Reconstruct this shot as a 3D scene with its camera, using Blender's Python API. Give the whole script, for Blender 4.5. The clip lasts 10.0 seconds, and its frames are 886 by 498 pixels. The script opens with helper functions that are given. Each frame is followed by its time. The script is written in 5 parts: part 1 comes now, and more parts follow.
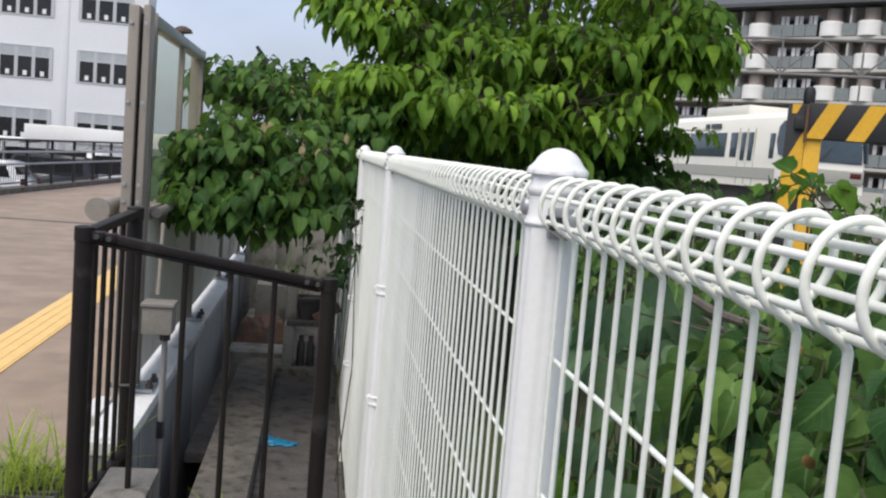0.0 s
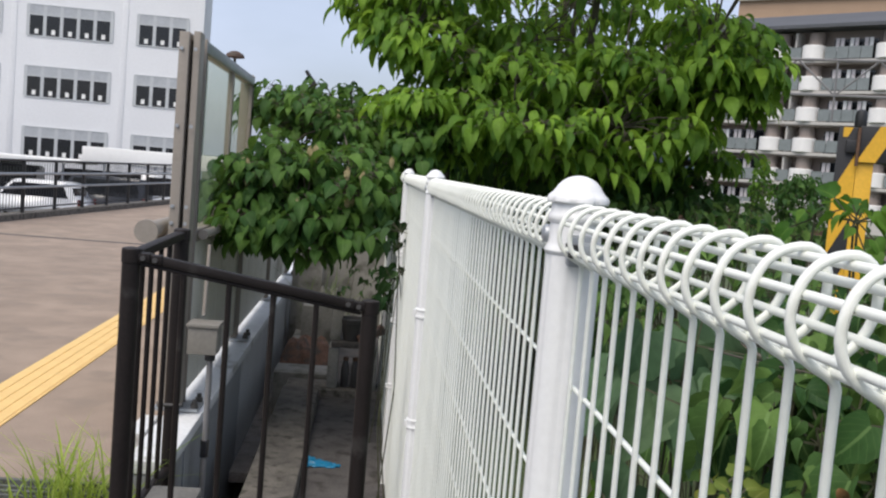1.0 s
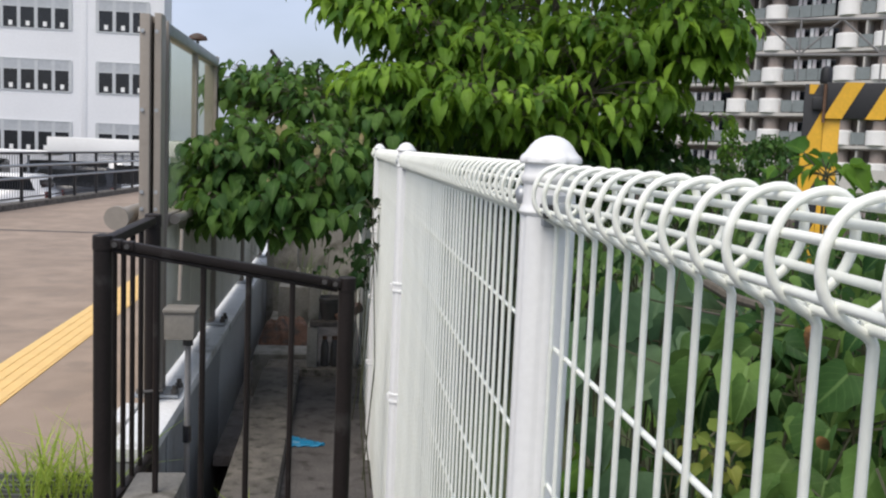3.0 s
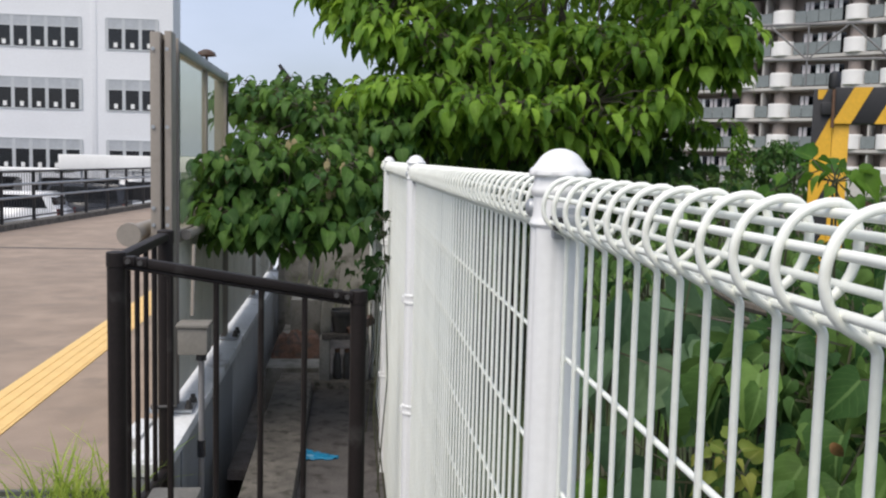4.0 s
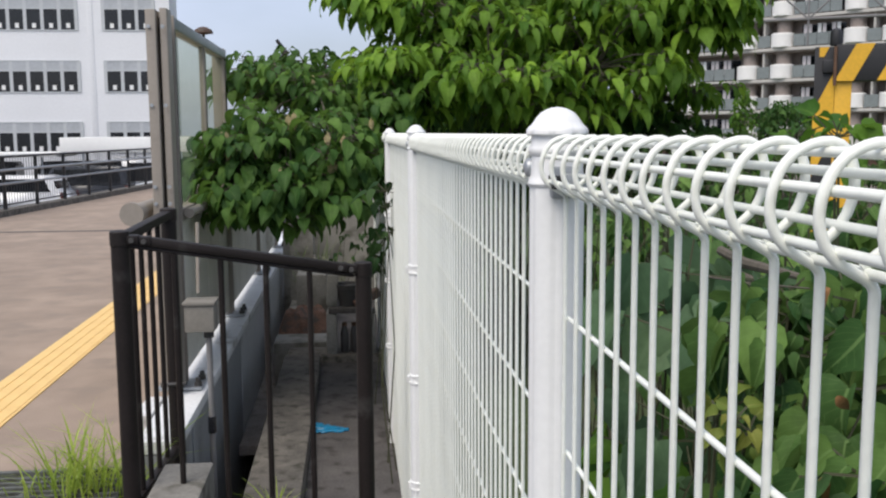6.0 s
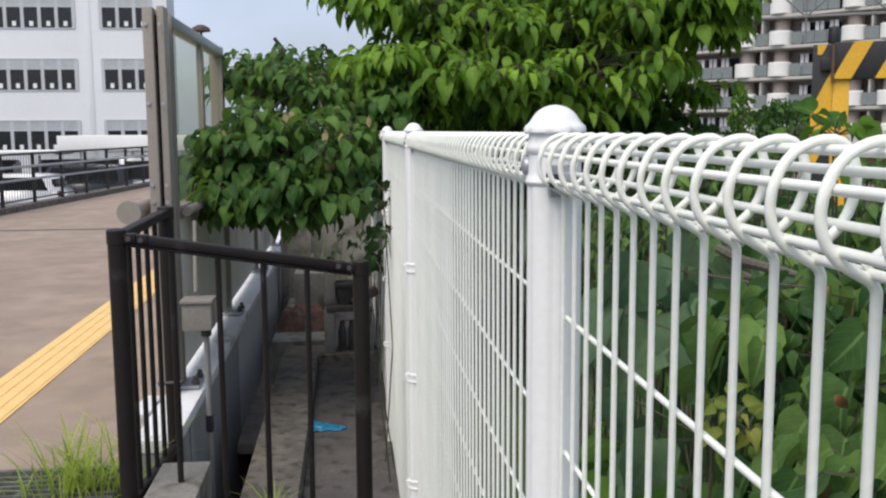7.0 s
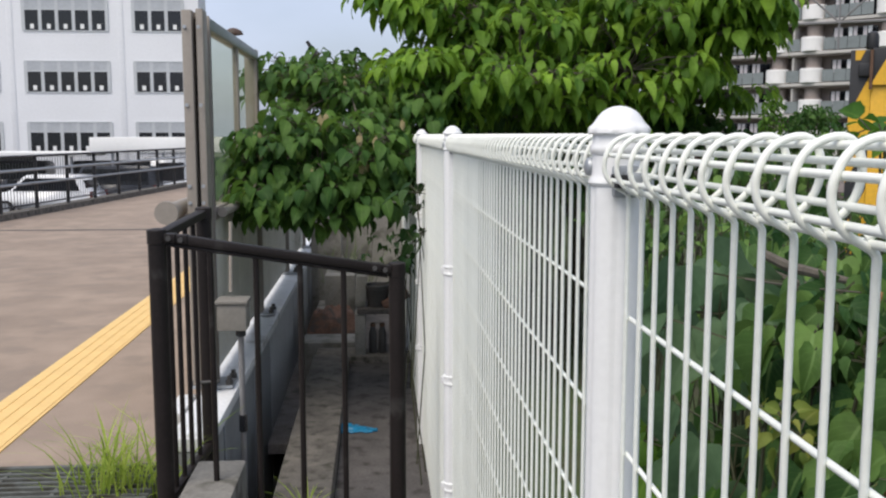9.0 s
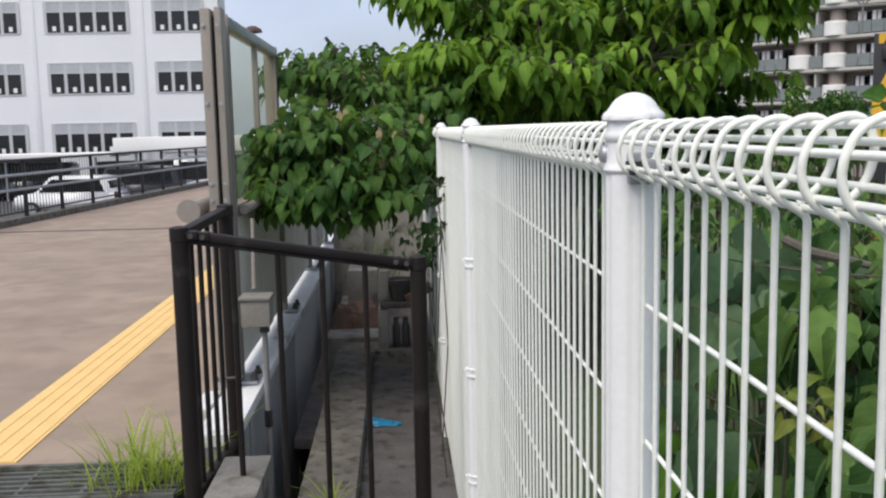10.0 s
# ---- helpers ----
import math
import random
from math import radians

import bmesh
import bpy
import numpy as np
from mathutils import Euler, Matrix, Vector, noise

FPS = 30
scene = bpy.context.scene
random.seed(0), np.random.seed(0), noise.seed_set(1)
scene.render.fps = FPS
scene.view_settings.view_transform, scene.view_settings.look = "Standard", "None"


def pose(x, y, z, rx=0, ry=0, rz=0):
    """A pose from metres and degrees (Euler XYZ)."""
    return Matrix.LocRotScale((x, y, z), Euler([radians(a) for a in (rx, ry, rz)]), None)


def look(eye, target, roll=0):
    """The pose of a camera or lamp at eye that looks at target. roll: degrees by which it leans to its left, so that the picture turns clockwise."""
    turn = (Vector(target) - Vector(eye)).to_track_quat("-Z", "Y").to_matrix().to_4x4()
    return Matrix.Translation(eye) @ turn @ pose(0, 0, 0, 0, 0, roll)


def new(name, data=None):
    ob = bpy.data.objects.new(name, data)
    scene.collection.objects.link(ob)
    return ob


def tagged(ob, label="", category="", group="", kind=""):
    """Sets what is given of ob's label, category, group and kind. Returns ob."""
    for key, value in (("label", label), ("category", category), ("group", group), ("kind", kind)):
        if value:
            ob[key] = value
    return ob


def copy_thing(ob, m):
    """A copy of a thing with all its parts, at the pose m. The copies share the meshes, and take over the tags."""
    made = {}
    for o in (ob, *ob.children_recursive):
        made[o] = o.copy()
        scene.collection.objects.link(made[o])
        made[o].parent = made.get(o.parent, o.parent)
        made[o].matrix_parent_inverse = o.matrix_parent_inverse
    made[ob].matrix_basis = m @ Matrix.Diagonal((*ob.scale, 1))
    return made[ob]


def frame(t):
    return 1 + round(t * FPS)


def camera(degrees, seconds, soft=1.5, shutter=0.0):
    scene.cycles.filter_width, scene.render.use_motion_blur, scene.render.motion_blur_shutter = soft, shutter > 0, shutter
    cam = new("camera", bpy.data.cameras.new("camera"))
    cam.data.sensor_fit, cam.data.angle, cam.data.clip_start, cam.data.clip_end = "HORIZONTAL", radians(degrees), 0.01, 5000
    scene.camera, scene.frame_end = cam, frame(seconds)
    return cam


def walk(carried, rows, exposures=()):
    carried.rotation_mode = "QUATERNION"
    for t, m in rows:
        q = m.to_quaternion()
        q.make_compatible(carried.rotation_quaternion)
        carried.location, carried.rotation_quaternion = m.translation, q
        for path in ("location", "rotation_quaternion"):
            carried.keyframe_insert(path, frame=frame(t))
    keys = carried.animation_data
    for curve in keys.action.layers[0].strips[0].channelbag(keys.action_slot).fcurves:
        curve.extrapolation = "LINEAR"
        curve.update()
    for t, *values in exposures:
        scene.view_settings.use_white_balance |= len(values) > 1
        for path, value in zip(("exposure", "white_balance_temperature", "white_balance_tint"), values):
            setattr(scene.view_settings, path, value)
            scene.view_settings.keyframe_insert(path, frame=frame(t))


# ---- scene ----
cam = camera(50.9, 10.0, soft=2.2)
PATH = [
    (0, (-0.229, -0.884, 1.175), (0.045, 1.087, 0.974), 4.7),
    (0.5, (-0.213, -0.895, 1.178), (-0.06, 1.092, 1.003), 4.2),
    (1, (-0.203, -0.892, 1.182), (-0.035, 1.094, 1.02), 4.8),
    (1.5, (-0.208, -0.892, 1.179), (-0.003, 1.089, 0.996), 4.6),
    (2, (-0.206, -0.885, 1.176), (0.039, 1.089, 0.965), 3.4),
    (3.5, (-0.202, -0.892, 1.172), (0.01, 1.086, 0.964), 1.9),
    (4, (-0.205, -0.898, 1.176), (-0.003, 1.082, 0.987), 1.4),
    (4.5, (-0.21, -0.898, 1.172), (-0.037, 1.084, 0.974), 0.4),
    (5, (-0.209, -0.901, 1.168), (-0.047, 1.08, 0.944), -0.3),
    (5.5, (-0.203, -0.9, 1.167), (-0.021, 1.077, 0.922), -0.3),
    (7, (-0.198, -0.891, 1.167), (-0.002, 1.083, 0.914), -0.4),
    (7.5, (-0.203, -0.893, 1.166), (-0.042, 1.083, 0.902), -0.1),
    (8, (-0.218, -0.888, 1.161), (-0.084, 1.089, 0.894), -0.1),
    (8.5, (-0.228, -0.894, 1.164), (-0.092, 1.086, 0.914), -0.1),
    (9, (-0.234, -0.893, 1.163), (-0.094, 1.087, 0.919), -0.0),
    (9.5, (-0.236, -0.893, 1.162), (-0.116, 1.087, 0.907), -0.5),
    (10, (-0.227, -0.894, 1.16), (-0.136, 1.088, 0.903), -1.2),
]
walk(cam, [(t, look(eye, target, roll)) for t, eye, target, roll in PATH], [(0, 0.33, 6820, 11), (10, 0.33, 6820, 11)])

# ---- world and sun: bright overcast summer sky ----
world = bpy.data.worlds.new("world")
scene.world = world
world.use_nodes = True
wn, wl = world.node_tree.nodes, world.node_tree.links
sky = wn.new("ShaderNodeTexSky")
sky.sky_type = "NISHITA"
sky.sun_disc = False
sky.sun_elevation, sky.sun_rotation = radians(57), radians(219)
sky.dust_density = 3.0
wtc, wmap, wnoise, wramp, wmix = (wn.new("ShaderNodeTexCoord"), wn.new("ShaderNodeMapping"), wn.new("ShaderNodeTexNoise"),
                                  wn.new("ShaderNodeValToRGB"), wn.new("ShaderNodeMix"))
wmap.inputs["Scale"].default_value = (1.0, 1.0, 2.6)
wnoise.inputs["Scale"].default_value, wnoise.inputs["Detail"].default_value = 2.2, 5.0
wramp.color_ramp.elements[0].position, wramp.color_ramp.elements[0].color = 0.35, (0.46, 0.46, 0.46, 1)
wramp.color_ramp.elements[1].position, wramp.color_ramp.elements[1].color = 0.70, (0.93, 0.93, 0.93, 1)
wmix.data_type = "RGBA"
wmix.inputs[7].default_value = (5.4, 6.3, 8.4, 1)
wl.new(wtc.outputs["Generated"], wmap.inputs["Vector"])
wl.new(wmap.outputs["Vector"], wnoise.inputs["Vector"])
wl.new(wnoise.outputs["Fac"], wramp.inputs["Fac"])
wl.new(wramp.outputs["Color"], wmix.inputs[0])
wl.new(sky.outputs["Color"], wmix.inputs[6])
wl.new(wmix.outputs[2], wn["Background"].inputs["Color"])
wn["Background"].inputs["Strength"].default_value = 0.106
sun = new("sun", bpy.data.lights.new("sun", "SUN"))
sun.data.energy, sun.data.angle, sun.data.color = 2.15, radians(42), (1.0, 0.96, 0.9)
sun.matrix_world = look((-25, -31, 62), (0, 0, 0))


# ---- materials ----
def mat(name, col, rough=0.6, var=0.12, scale=6.0, fine=60.0, bump=0.0, metal=0.0, stain=None, stain_at=0.6, stretch=(1, 1, 1), rnd=0.0, coat=0.0):
    """A surface with a broad and a fine variation of its colour, an optional stain colour and fine relief."""
    m = bpy.data.materials.new(name)
    m.use_nodes = True
    nt = m.node_tree
    b = nt.nodes["Principled BSDF"]
    b.inputs["Roughness"].default_value, b.inputs["Metallic"].default_value = rough, metal
    b.inputs["Coat Weight"].default_value = coat
    tc, mp = nt.nodes.new("ShaderNodeTexCoord"), nt.nodes.new("ShaderNodeMapping")
    mp.inputs["Scale"].default_value = stretch
    nt.links.new(tc.outputs["Object"], mp.inputs["Vector"])
    big, small = nt.nodes.new("ShaderNodeTexNoise"), nt.nodes.new("ShaderNodeTexNoise")
    big.inputs["Scale"].default_value, big.inputs["Detail"].default_value = scale, 4
    small.inputs["Scale"].default_value, small.inputs["Detail"].default_value = fine, 3
    for n in (big, small):
        nt.links.new(mp.outputs["Vector"], n.inputs["Vector"])
    add = nt.nodes.new("ShaderNodeMath")
    add.operation = "ADD"
    nt.links.new(big.outputs["Fac"], add.inputs[0])
    nt.links.new(small.outputs["Fac"], add.inputs[1])
    src = add
    if rnd:
        info, mul, add2 = nt.nodes.new("ShaderNodeNewGeometry"), nt.nodes.new("ShaderNodeMath"), nt.nodes.new("ShaderNodeMath")
        mul.operation, mul.inputs[1].default_value = "MULTIPLY_ADD", rnd
        mul.inputs[2].default_value = -rnd / 2
        nt.links.new(info.outputs["Random Per Island"], mul.inputs[0])
        add2.operation = "ADD"
        nt.links.new(add.outputs[0], add2.inputs[0])
        nt.links.new(mul.outputs[0], add2.inputs[1])
        src = add2
    rng = nt.nodes.new("ShaderNodeMapRange")
    rng.inputs["From Min"].default_value, rng.inputs["From Max"].default_value = 0.6, 1.4
    rng.inputs["To Min"].default_value, rng.inputs["To Max"].default_value = 1 - var, 1 + var
    nt.links.new(src.outputs[0], rng.inputs["Value"])
    mul = nt.nodes.new("ShaderNodeMix")
    mul.data_type, mul.blend_type = "RGBA", "MULTIPLY"
    mul.inputs[0].default_value = 1
    mul.inputs[6].default_value = (*col, 1)
    nt.links.new(rng.outputs["Result"], mul.inputs[7])
    out = mul.outputs[2]
    if stain:
        sn, sr, sm = nt.nodes.new("ShaderNodeTexNoise"), nt.nodes.new("ShaderNodeValToRGB"), nt.nodes.new("ShaderNodeMix")
        sn.inputs["Scale"].default_value, sn.inputs["Detail"].default_value = scale * 1.7, 8
        nt.links.new(mp.outputs["Vector"], sn.inputs["Vector"])
        sr.color_ramp.elements[0].position, sr.color_ramp.elements[1].position = stain_at, stain_at + 0.14
        nt.links.new(sn.outputs["Fac"], sr.inputs["Fac"])
        sm.data_type = "RGBA"
        nt.links.new(sr.outputs["Color"], sm.inputs[0])
        nt.links.new(out, sm.inputs[6])
        sm.inputs[7].default_value = (*stain, 1)
        out = sm.outputs[2]
    nt.links.new(out, b.inputs["Base Color"])
    if bump:
        bp = nt.nodes.new("ShaderNodeBump")
        bp.inputs["Strength"].default_value, bp.inputs["Distance"].default_value = bump, 0.004
        nt.links.new(src.outputs[0], bp.inputs["Height"])
        nt.links.new(bp.outputs["Normal"], b.inputs["Normal"])
    return m


def leafy(name, col, col2, trans=0.35, spray=0.0, vein_at=0.45):
    """Leaf: two greens by leaf, some light through it, a soft gloss."""
    m = mat(name, col, 0.6, 0.25, 9, 45, 0.25)
    m.node_tree.nodes["Principled BSDF"].inputs["Specular IOR Level"].default_value = 0.22
    nt = m.node_tree
    b = nt.nodes["Principled BSDF"]
    geo, ramp = nt.nodes.new("ShaderNodeNewGeometry"), nt.nodes.new("ShaderNodeMix")
    ramp.data_type = "RGBA"
    few = nt.nodes.new("ShaderNodeMath")
    few.operation = "POWER"
    few.inputs[1].default_value = 1.35
    # every spray has its own age and tone; single leaves differ a little round it
    tone, blend = nt.nodes.new("ShaderNodeAttribute"), nt.nodes.new("ShaderNodeMix")
    tone.attribute_name, blend.inputs[0].default_value = "tone", spray
    nt.links.new(geo.outputs["Random Per Island"], blend.inputs[2])
    nt.links.new(tone.outputs["Fac"], blend.inputs[3])
    nt.links.new(blend.outputs[0], few.inputs[0])
    nt.links.new(few.outputs[0], ramp.inputs[0])
    ramp.inputs[6].default_value, ramp.inputs[7].default_value = (*col, 1), (*col2, 1)
    mul = next(n for n in nt.nodes if n.type == "MIX" and n.blend_type == "MULTIPLY")
    nt.links.new(ramp.outputs[2], mul.inputs[6])
    # pale midrib and side veins
    rib, along = nt.nodes.new("ShaderNodeAttribute"), nt.nodes.new("ShaderNodeAttribute")
    rib.attribute_name, along.attribute_name = "rib", "along"

    def calc(op, a, b):
        n = nt.nodes.new("ShaderNodeMath")
        n.operation = op
        for k, q in enumerate((a, b)):
            if isinstance(q, (int, float)):
                n.inputs[k].default_value = q
            else:
                nt.links.new(q, n.inputs[k])
        return n.outputs[0]

    side = calc("PINGPONG", calc("ADD", calc("MULTIPLY", along.outputs["Fac"], 7.0), calc("MULTIPLY", rib.outputs["Fac"], 2.6)), 0.5)
    vein = calc("MAXIMUM", calc("GREATER_THAN", rib.outputs["Fac"], 0.93), calc("MULTIPLY", calc("GREATER_THAN", side, 0.465), 0.55))
    veined = nt.nodes.new("ShaderNodeMix")
    veined.data_type = "RGBA"
    nt.links.new(calc("MULTIPLY", vein, vein_at), veined.inputs[0])
    nt.links.new(mul.outputs[2], veined.inputs[6])
    veined.inputs[7].default_value = (*[min(1, c * 1.5 + 0.06) for c in col2], 1)
    nt.links.new(veined.outputs[2], b.inputs["Base Color"])
    tr, mx = nt.nodes.new("ShaderNodeBsdfTranslucent"), nt.nodes.new("ShaderNodeMixShader")
    mx.inputs[0].default_value = trans
    hs = nt.nodes.new("ShaderNodeHueSaturation")
    hs.inputs["Value"].default_value, hs.inputs["Hue"].default_value = 1.7, 0.485
    nt.links.new(mul.outputs[2], hs.inputs["Color"])
    nt.links.new(hs.outputs["Color"], tr.inputs["Color"])
    nt.links.new(b.outputs[0], mx.inputs[1])
    nt.links.new(tr.outputs[0], mx.inputs[2])
    nt.links.new(mx.outputs[0], nt.nodes["Material Output"].inputs["Surface"])
    return m


def glassy(name, col, rough=0.03, clear=0.9, gloss=0.05):
    """A clear weathered sheet: see-through with a faint milky film and a light gloss."""
    m = bpy.data.materials.new(name)
    m.use_nodes = True
    nt = m.node_tree
    nt.nodes.remove(nt.nodes["Principled BSDF"])
    tr, gl, mx = nt.nodes.new("ShaderNodeBsdfTransparent"), nt.nodes.new("ShaderNodeBsdfGlossy"), nt.nodes.new("ShaderNodeMixShader")
    df, mx2, nz, mr = (nt.nodes.new("ShaderNodeBsdfDiffuse"), nt.nodes.new("ShaderNodeMixShader"), nt.nodes.new("ShaderNodeTexNoise"),
                       nt.nodes.new("ShaderNodeMapRange"))
    tr.inputs["Color"].default_value = (*col, 1)
    df.inputs["Color"].default_value = (0.78, 0.80, 0.72, 1)
    nz.inputs["Scale"].default_value, nz.inputs["Detail"].default_value = 5, 6
    mr.inputs["To Min"].default_value, mr.inputs["To Max"].default_value = (1 - clear) * 0.4, (1 - clear) * 1.6
    gl.inputs["Roughness"].default_value = rough
    mx.inputs[0].default_value = gloss
    nt.links.new(nz.outputs["Fac"], mr.inputs["Value"])
    nt.links.new(mr.outputs["Result"], mx2.inputs[0])
    nt.links.new(tr.outputs[0], mx2.inputs[1])
    nt.links.new(df.outputs[0], mx2.inputs[2])
    nt.links.new(mx2.outputs[0], mx.inputs[1])
    nt.links.new(gl.outputs[0], mx.inputs[2])
    nt.links.new(mx.outputs[0], nt.nodes["Material Output"].inputs["Surface"])
    return m


WHITE = mat("white_coating", (0.79, 0.79, 0.775), 0.33, 0.05, 7, 120, 0.06, stain=(0.60, 0.60, 0.55), stain_at=0.66, coat=0.2)
WIRE = mat("white_wire_coating", (0.83, 0.845, 0.775), 0.36, 0.06, 12, 150, 0.08, stain=(0.55, 0.56, 0.48), stain_at=0.66)
BROWN = mat("dark_bronze_metal", (0.017, 0.013, 0.012), 0.5, 0.3, 5, 90, 0.1, stain=(0.05, 0.046, 0.043), stain_at=0.62)
BROWN.node_tree.nodes["Principled BSDF"].inputs["Specular IOR Level"].default_value = 0.25
BEIGE = mat("beige_paint", (0.285, 0.25, 0.212), 0.5, 0.1, 4, 60, 0.05, stain=(0.22, 0.19, 0.16), stain_at=0.66)
# cream box paint with stains; its shade is put into the darker base colour
BOXGREY = mat("shaded_cream_box_paint", (0.215, 0.20, 0.175), 0.6, 0.15, 6, 60, 0.1, stain=(0.14, 0.125, 0.105), stain_at=0.58)
PANEL = mat("cream_panel", (0.62, 0.60, 0.52), 0.55, 0.08, 3, 40, 0.04, stain=(0.38, 0.36, 0.30), stain_at=0.62)
# near-black for real gaskets and for the painted shade in narrow gaps
DARKGAP = mat("gasket_and_gap_shade", (0.03, 0.03, 0.03), 0.7, 0.2)
DKBOLT = mat("dark_bolt", (0.06, 0.057, 0.055), 0.5, 0.2)
# distance haze is mixed into this pale bluish steel
PYLON = mat("hazy_steel", (0.34, 0.37, 0.41), 0.7, 0.1)
GRATE = mat("dull_grate_steel", (0.11, 0.115, 0.105), 0.7, 0.3, 6, 60, 0.2, stain=(0.05, 0.045, 0.03), stain_at=0.5)
STEEL = mat("dull_grey_steel", (0.19, 0.185, 0.185), 0.7, 0.15, 1, 10)
GALV = mat("galvanised_steel", (0.38, 0.40, 0.42), 0.45, 0.2, 5, 40, 0.05, metal=0.5)
RUST = mat("rusty_steel", (0.12, 0.065, 0.04), 0.8, 0.35, 12, 60, 0.3)
ROAD = mat("brown_pavement", (0.290, 0.221, 0.169), 0.85, 0.36, 2.2, 170, 0.35, stain=(0.245, 0.190, 0.148), stain_at=0.52)
ASPHALT = mat("asphalt", (0.07, 0.07, 0.07), 0.9, 0.25, 2, 150, 0.4)
CONC = mat("concrete", (0.27, 0.26, 0.235), 0.9, 0.22, 3, 60, 0.5, stain=(0.13, 0.125, 0.105), stain_at=0.52)
MOSSY = mat("mossy_concrete", (0.135, 0.121, 0.103), 0.95, 0.6, 9, 120, 1.0, stain=(0.055, 0.052, 0.038), stain_at=0.52)
PLINTH = mat("weathered_plinth", (0.19, 0.18, 0.16), 0.92, 0.28, 5, 60, 0.6, stain=(0.085, 0.08, 0.065), stain_at=0.50)
CONCD = mat("damp_concrete", (0.092, 0.083, 0.077), 0.9, 0.5, 6, 90, 0.6, stain=(0.040, 0.034, 0.030), stain_at=0.53)
COVER = mat("brown_grey_cover", (0.28, 0.245, 0.22), 0.9, 0.35, 5, 70, 0.5, stain=(0.14, 0.125, 0.11), stain_at=0.55)
DEAD = mat("dead_leaf", (0.20, 0.10, 0.035), 0.8, 0.4, 25, 90, 0.4, stain=(0.10, 0.05, 0.025), stain_at=0.6)
BRICK = mat("red_brown_rubble", (0.20, 0.115, 0.085), 0.95, 0.4, 8, 60, 0.7, stain=(0.11, 0.09, 0.08), stain_at=0.5)
WALLG = mat("grey_board", (0.28, 0.29, 0.295), 0.55, 0.14, 2, 30, 0.05, stain=(0.20, 0.20, 0.195), stain_at=0.6)
# lit copy of the wall board, for the brighter far stretch
BOARD = mat("lit_grey_board", (0.50, 0.51, 0.51), 0.55, 0.14, 2, 30, 0.05, stain=(0.34, 0.34, 0.33), stain_at=0.6)
COPE = mat("pale_coping", (0.68, 0.69, 0.69), 0.6, 0.15, 3, 50, 0.15, stain=(0.33, 0.32, 0.29), stain_at=0.58)
REDSOIL = mat("red_brown_soil", (0.085, 0.054, 0.042), 0.95, 0.35, 7, 50, 0.6, stain=(0.10, 0.09, 0.075), stain_at=0.5)
SOIL = mat("soil", (0.075, 0.06, 0.045), 0.95, 0.35, 3, 50, 0.6)
WEED = mat("weedy_ground", (0.06, 0.085, 0.03), 0.95, 0.5, 1.2, 30, 0.7, stain=(0.10, 0.085, 0.06), stain_at=0.55)
BALLAST = mat("track_ballast", (0.16, 0.13, 0.11), 0.95, 0.4, 3, 40, 0.8)
TACT = mat("yellow_tactile", (0.76, 0.51, 0.20), 0.7, 0.1, 5, 80, 0.15, stain=(0.52, 0.32, 0.12), stain_at=0.64)
YELLOW = mat("yellow_paint", (0.72, 0.40, 0.03), 0.5, 0.14, 4, 50, 0.06, stain=(0.20, 0.09, 0.04), stain_at=0.68)
BLACK = mat("black_paint", (0.018, 0.018, 0.02), 0.5, 0.25, 5, 60, 0.06, stain=(0.10, 0.055, 0.035), stain_at=0.68)
BLUE = mat("blue_plastic", (0.01, 0.20, 0.36), 0.4, 0.15, 12, 80, 0.1)
FACADE = mat("white_render", (0.75, 0.76, 0.775), 0.8, 0.05, 0.35, 8, 0.05)
FRAME = mat("window_frame_grey", (0.50, 0.52, 0.53), 0.5, 0.08)
DKGLASS = mat("dark_window_glass", (0.012, 0.014, 0.017), 0.08, 0.3, 0.6, 3)
LTGLASS = mat("pale_pane", (0.42, 0.44, 0.46), 0.35, 0.12, 1.5, 6)
NOTE = mat("white_sheet", (0.8, 0.8, 0.78), 0.7, 0.04)
CARWHITE = mat("white_car_paint", (0.78, 0.79, 0.8), 0.22, 0.03, coat=0.6)
CARDARK = mat("dark_car_paint", (0.02, 0.021, 0.025), 0.22, 0.1, coat=0.6)
CARSILVER = mat("silver_car_paint", (0.42, 0.43, 0.45), 0.25, 0.05, metal=0.4, coat=0.5)
TYRE = mat("tyre_rubber", (0.02, 0.02, 0.02), 0.85, 0.15)
REDLAMP = mat("red_lens", (0.10, 0.012, 0.012), 0.2, 0.1)
APT = mat("apartment_wall", (0.29, 0.245, 0.22), 0.85, 0.12, 0.3, 4)
APTSLAB = mat("apartment_slab", (0.50, 0.48, 0.45), 0.85, 0.1, 0.4, 6)
APTWHITE = mat("white_drum", (0.80, 0.79, 0.77), 0.75, 0.06, 0.6, 6, stain=(0.6, 0.58, 0.54), stain_at=0.64)
APTRAIL = mat("balcony_glass", (0.20, 0.225, 0.225), 0.3, 0.15, 0.5, 5)
APTROOF = mat("apartment_roof", (0.085, 0.09, 0.10), 0.7, 0.15, 0.4, 6)
TOWER = mat("tan_tile_wall", (0.36, 0.25, 0.17), 0.8, 0.08, 0.3, 4)
CLOTH = mat("laundry", (0.62, 0.58, 0.58), 0.9, 0.25, 3, 20, rnd=0.5)
TRAINW = mat("cream_train_body", (0.80, 0.78, 0.69), 0.4, 0.05, 1, 20, coat=0.3)
TRAING = mat("grey_train_band", (0.40, 0.40, 0.35), 0.45, 0.06)
TRAINB = mat("train_underframe", (0.05, 0.047, 0.043), 0.8, 0.3)
TRAINGL = mat("train_glass", (0.05, 0.075, 0.095), 0.06, 0.2, 1, 5)
STEM = mat("green_brown_stem", (0.045, 0.048, 0.022), 0.8, 0.3, 8, 60, 0.3)
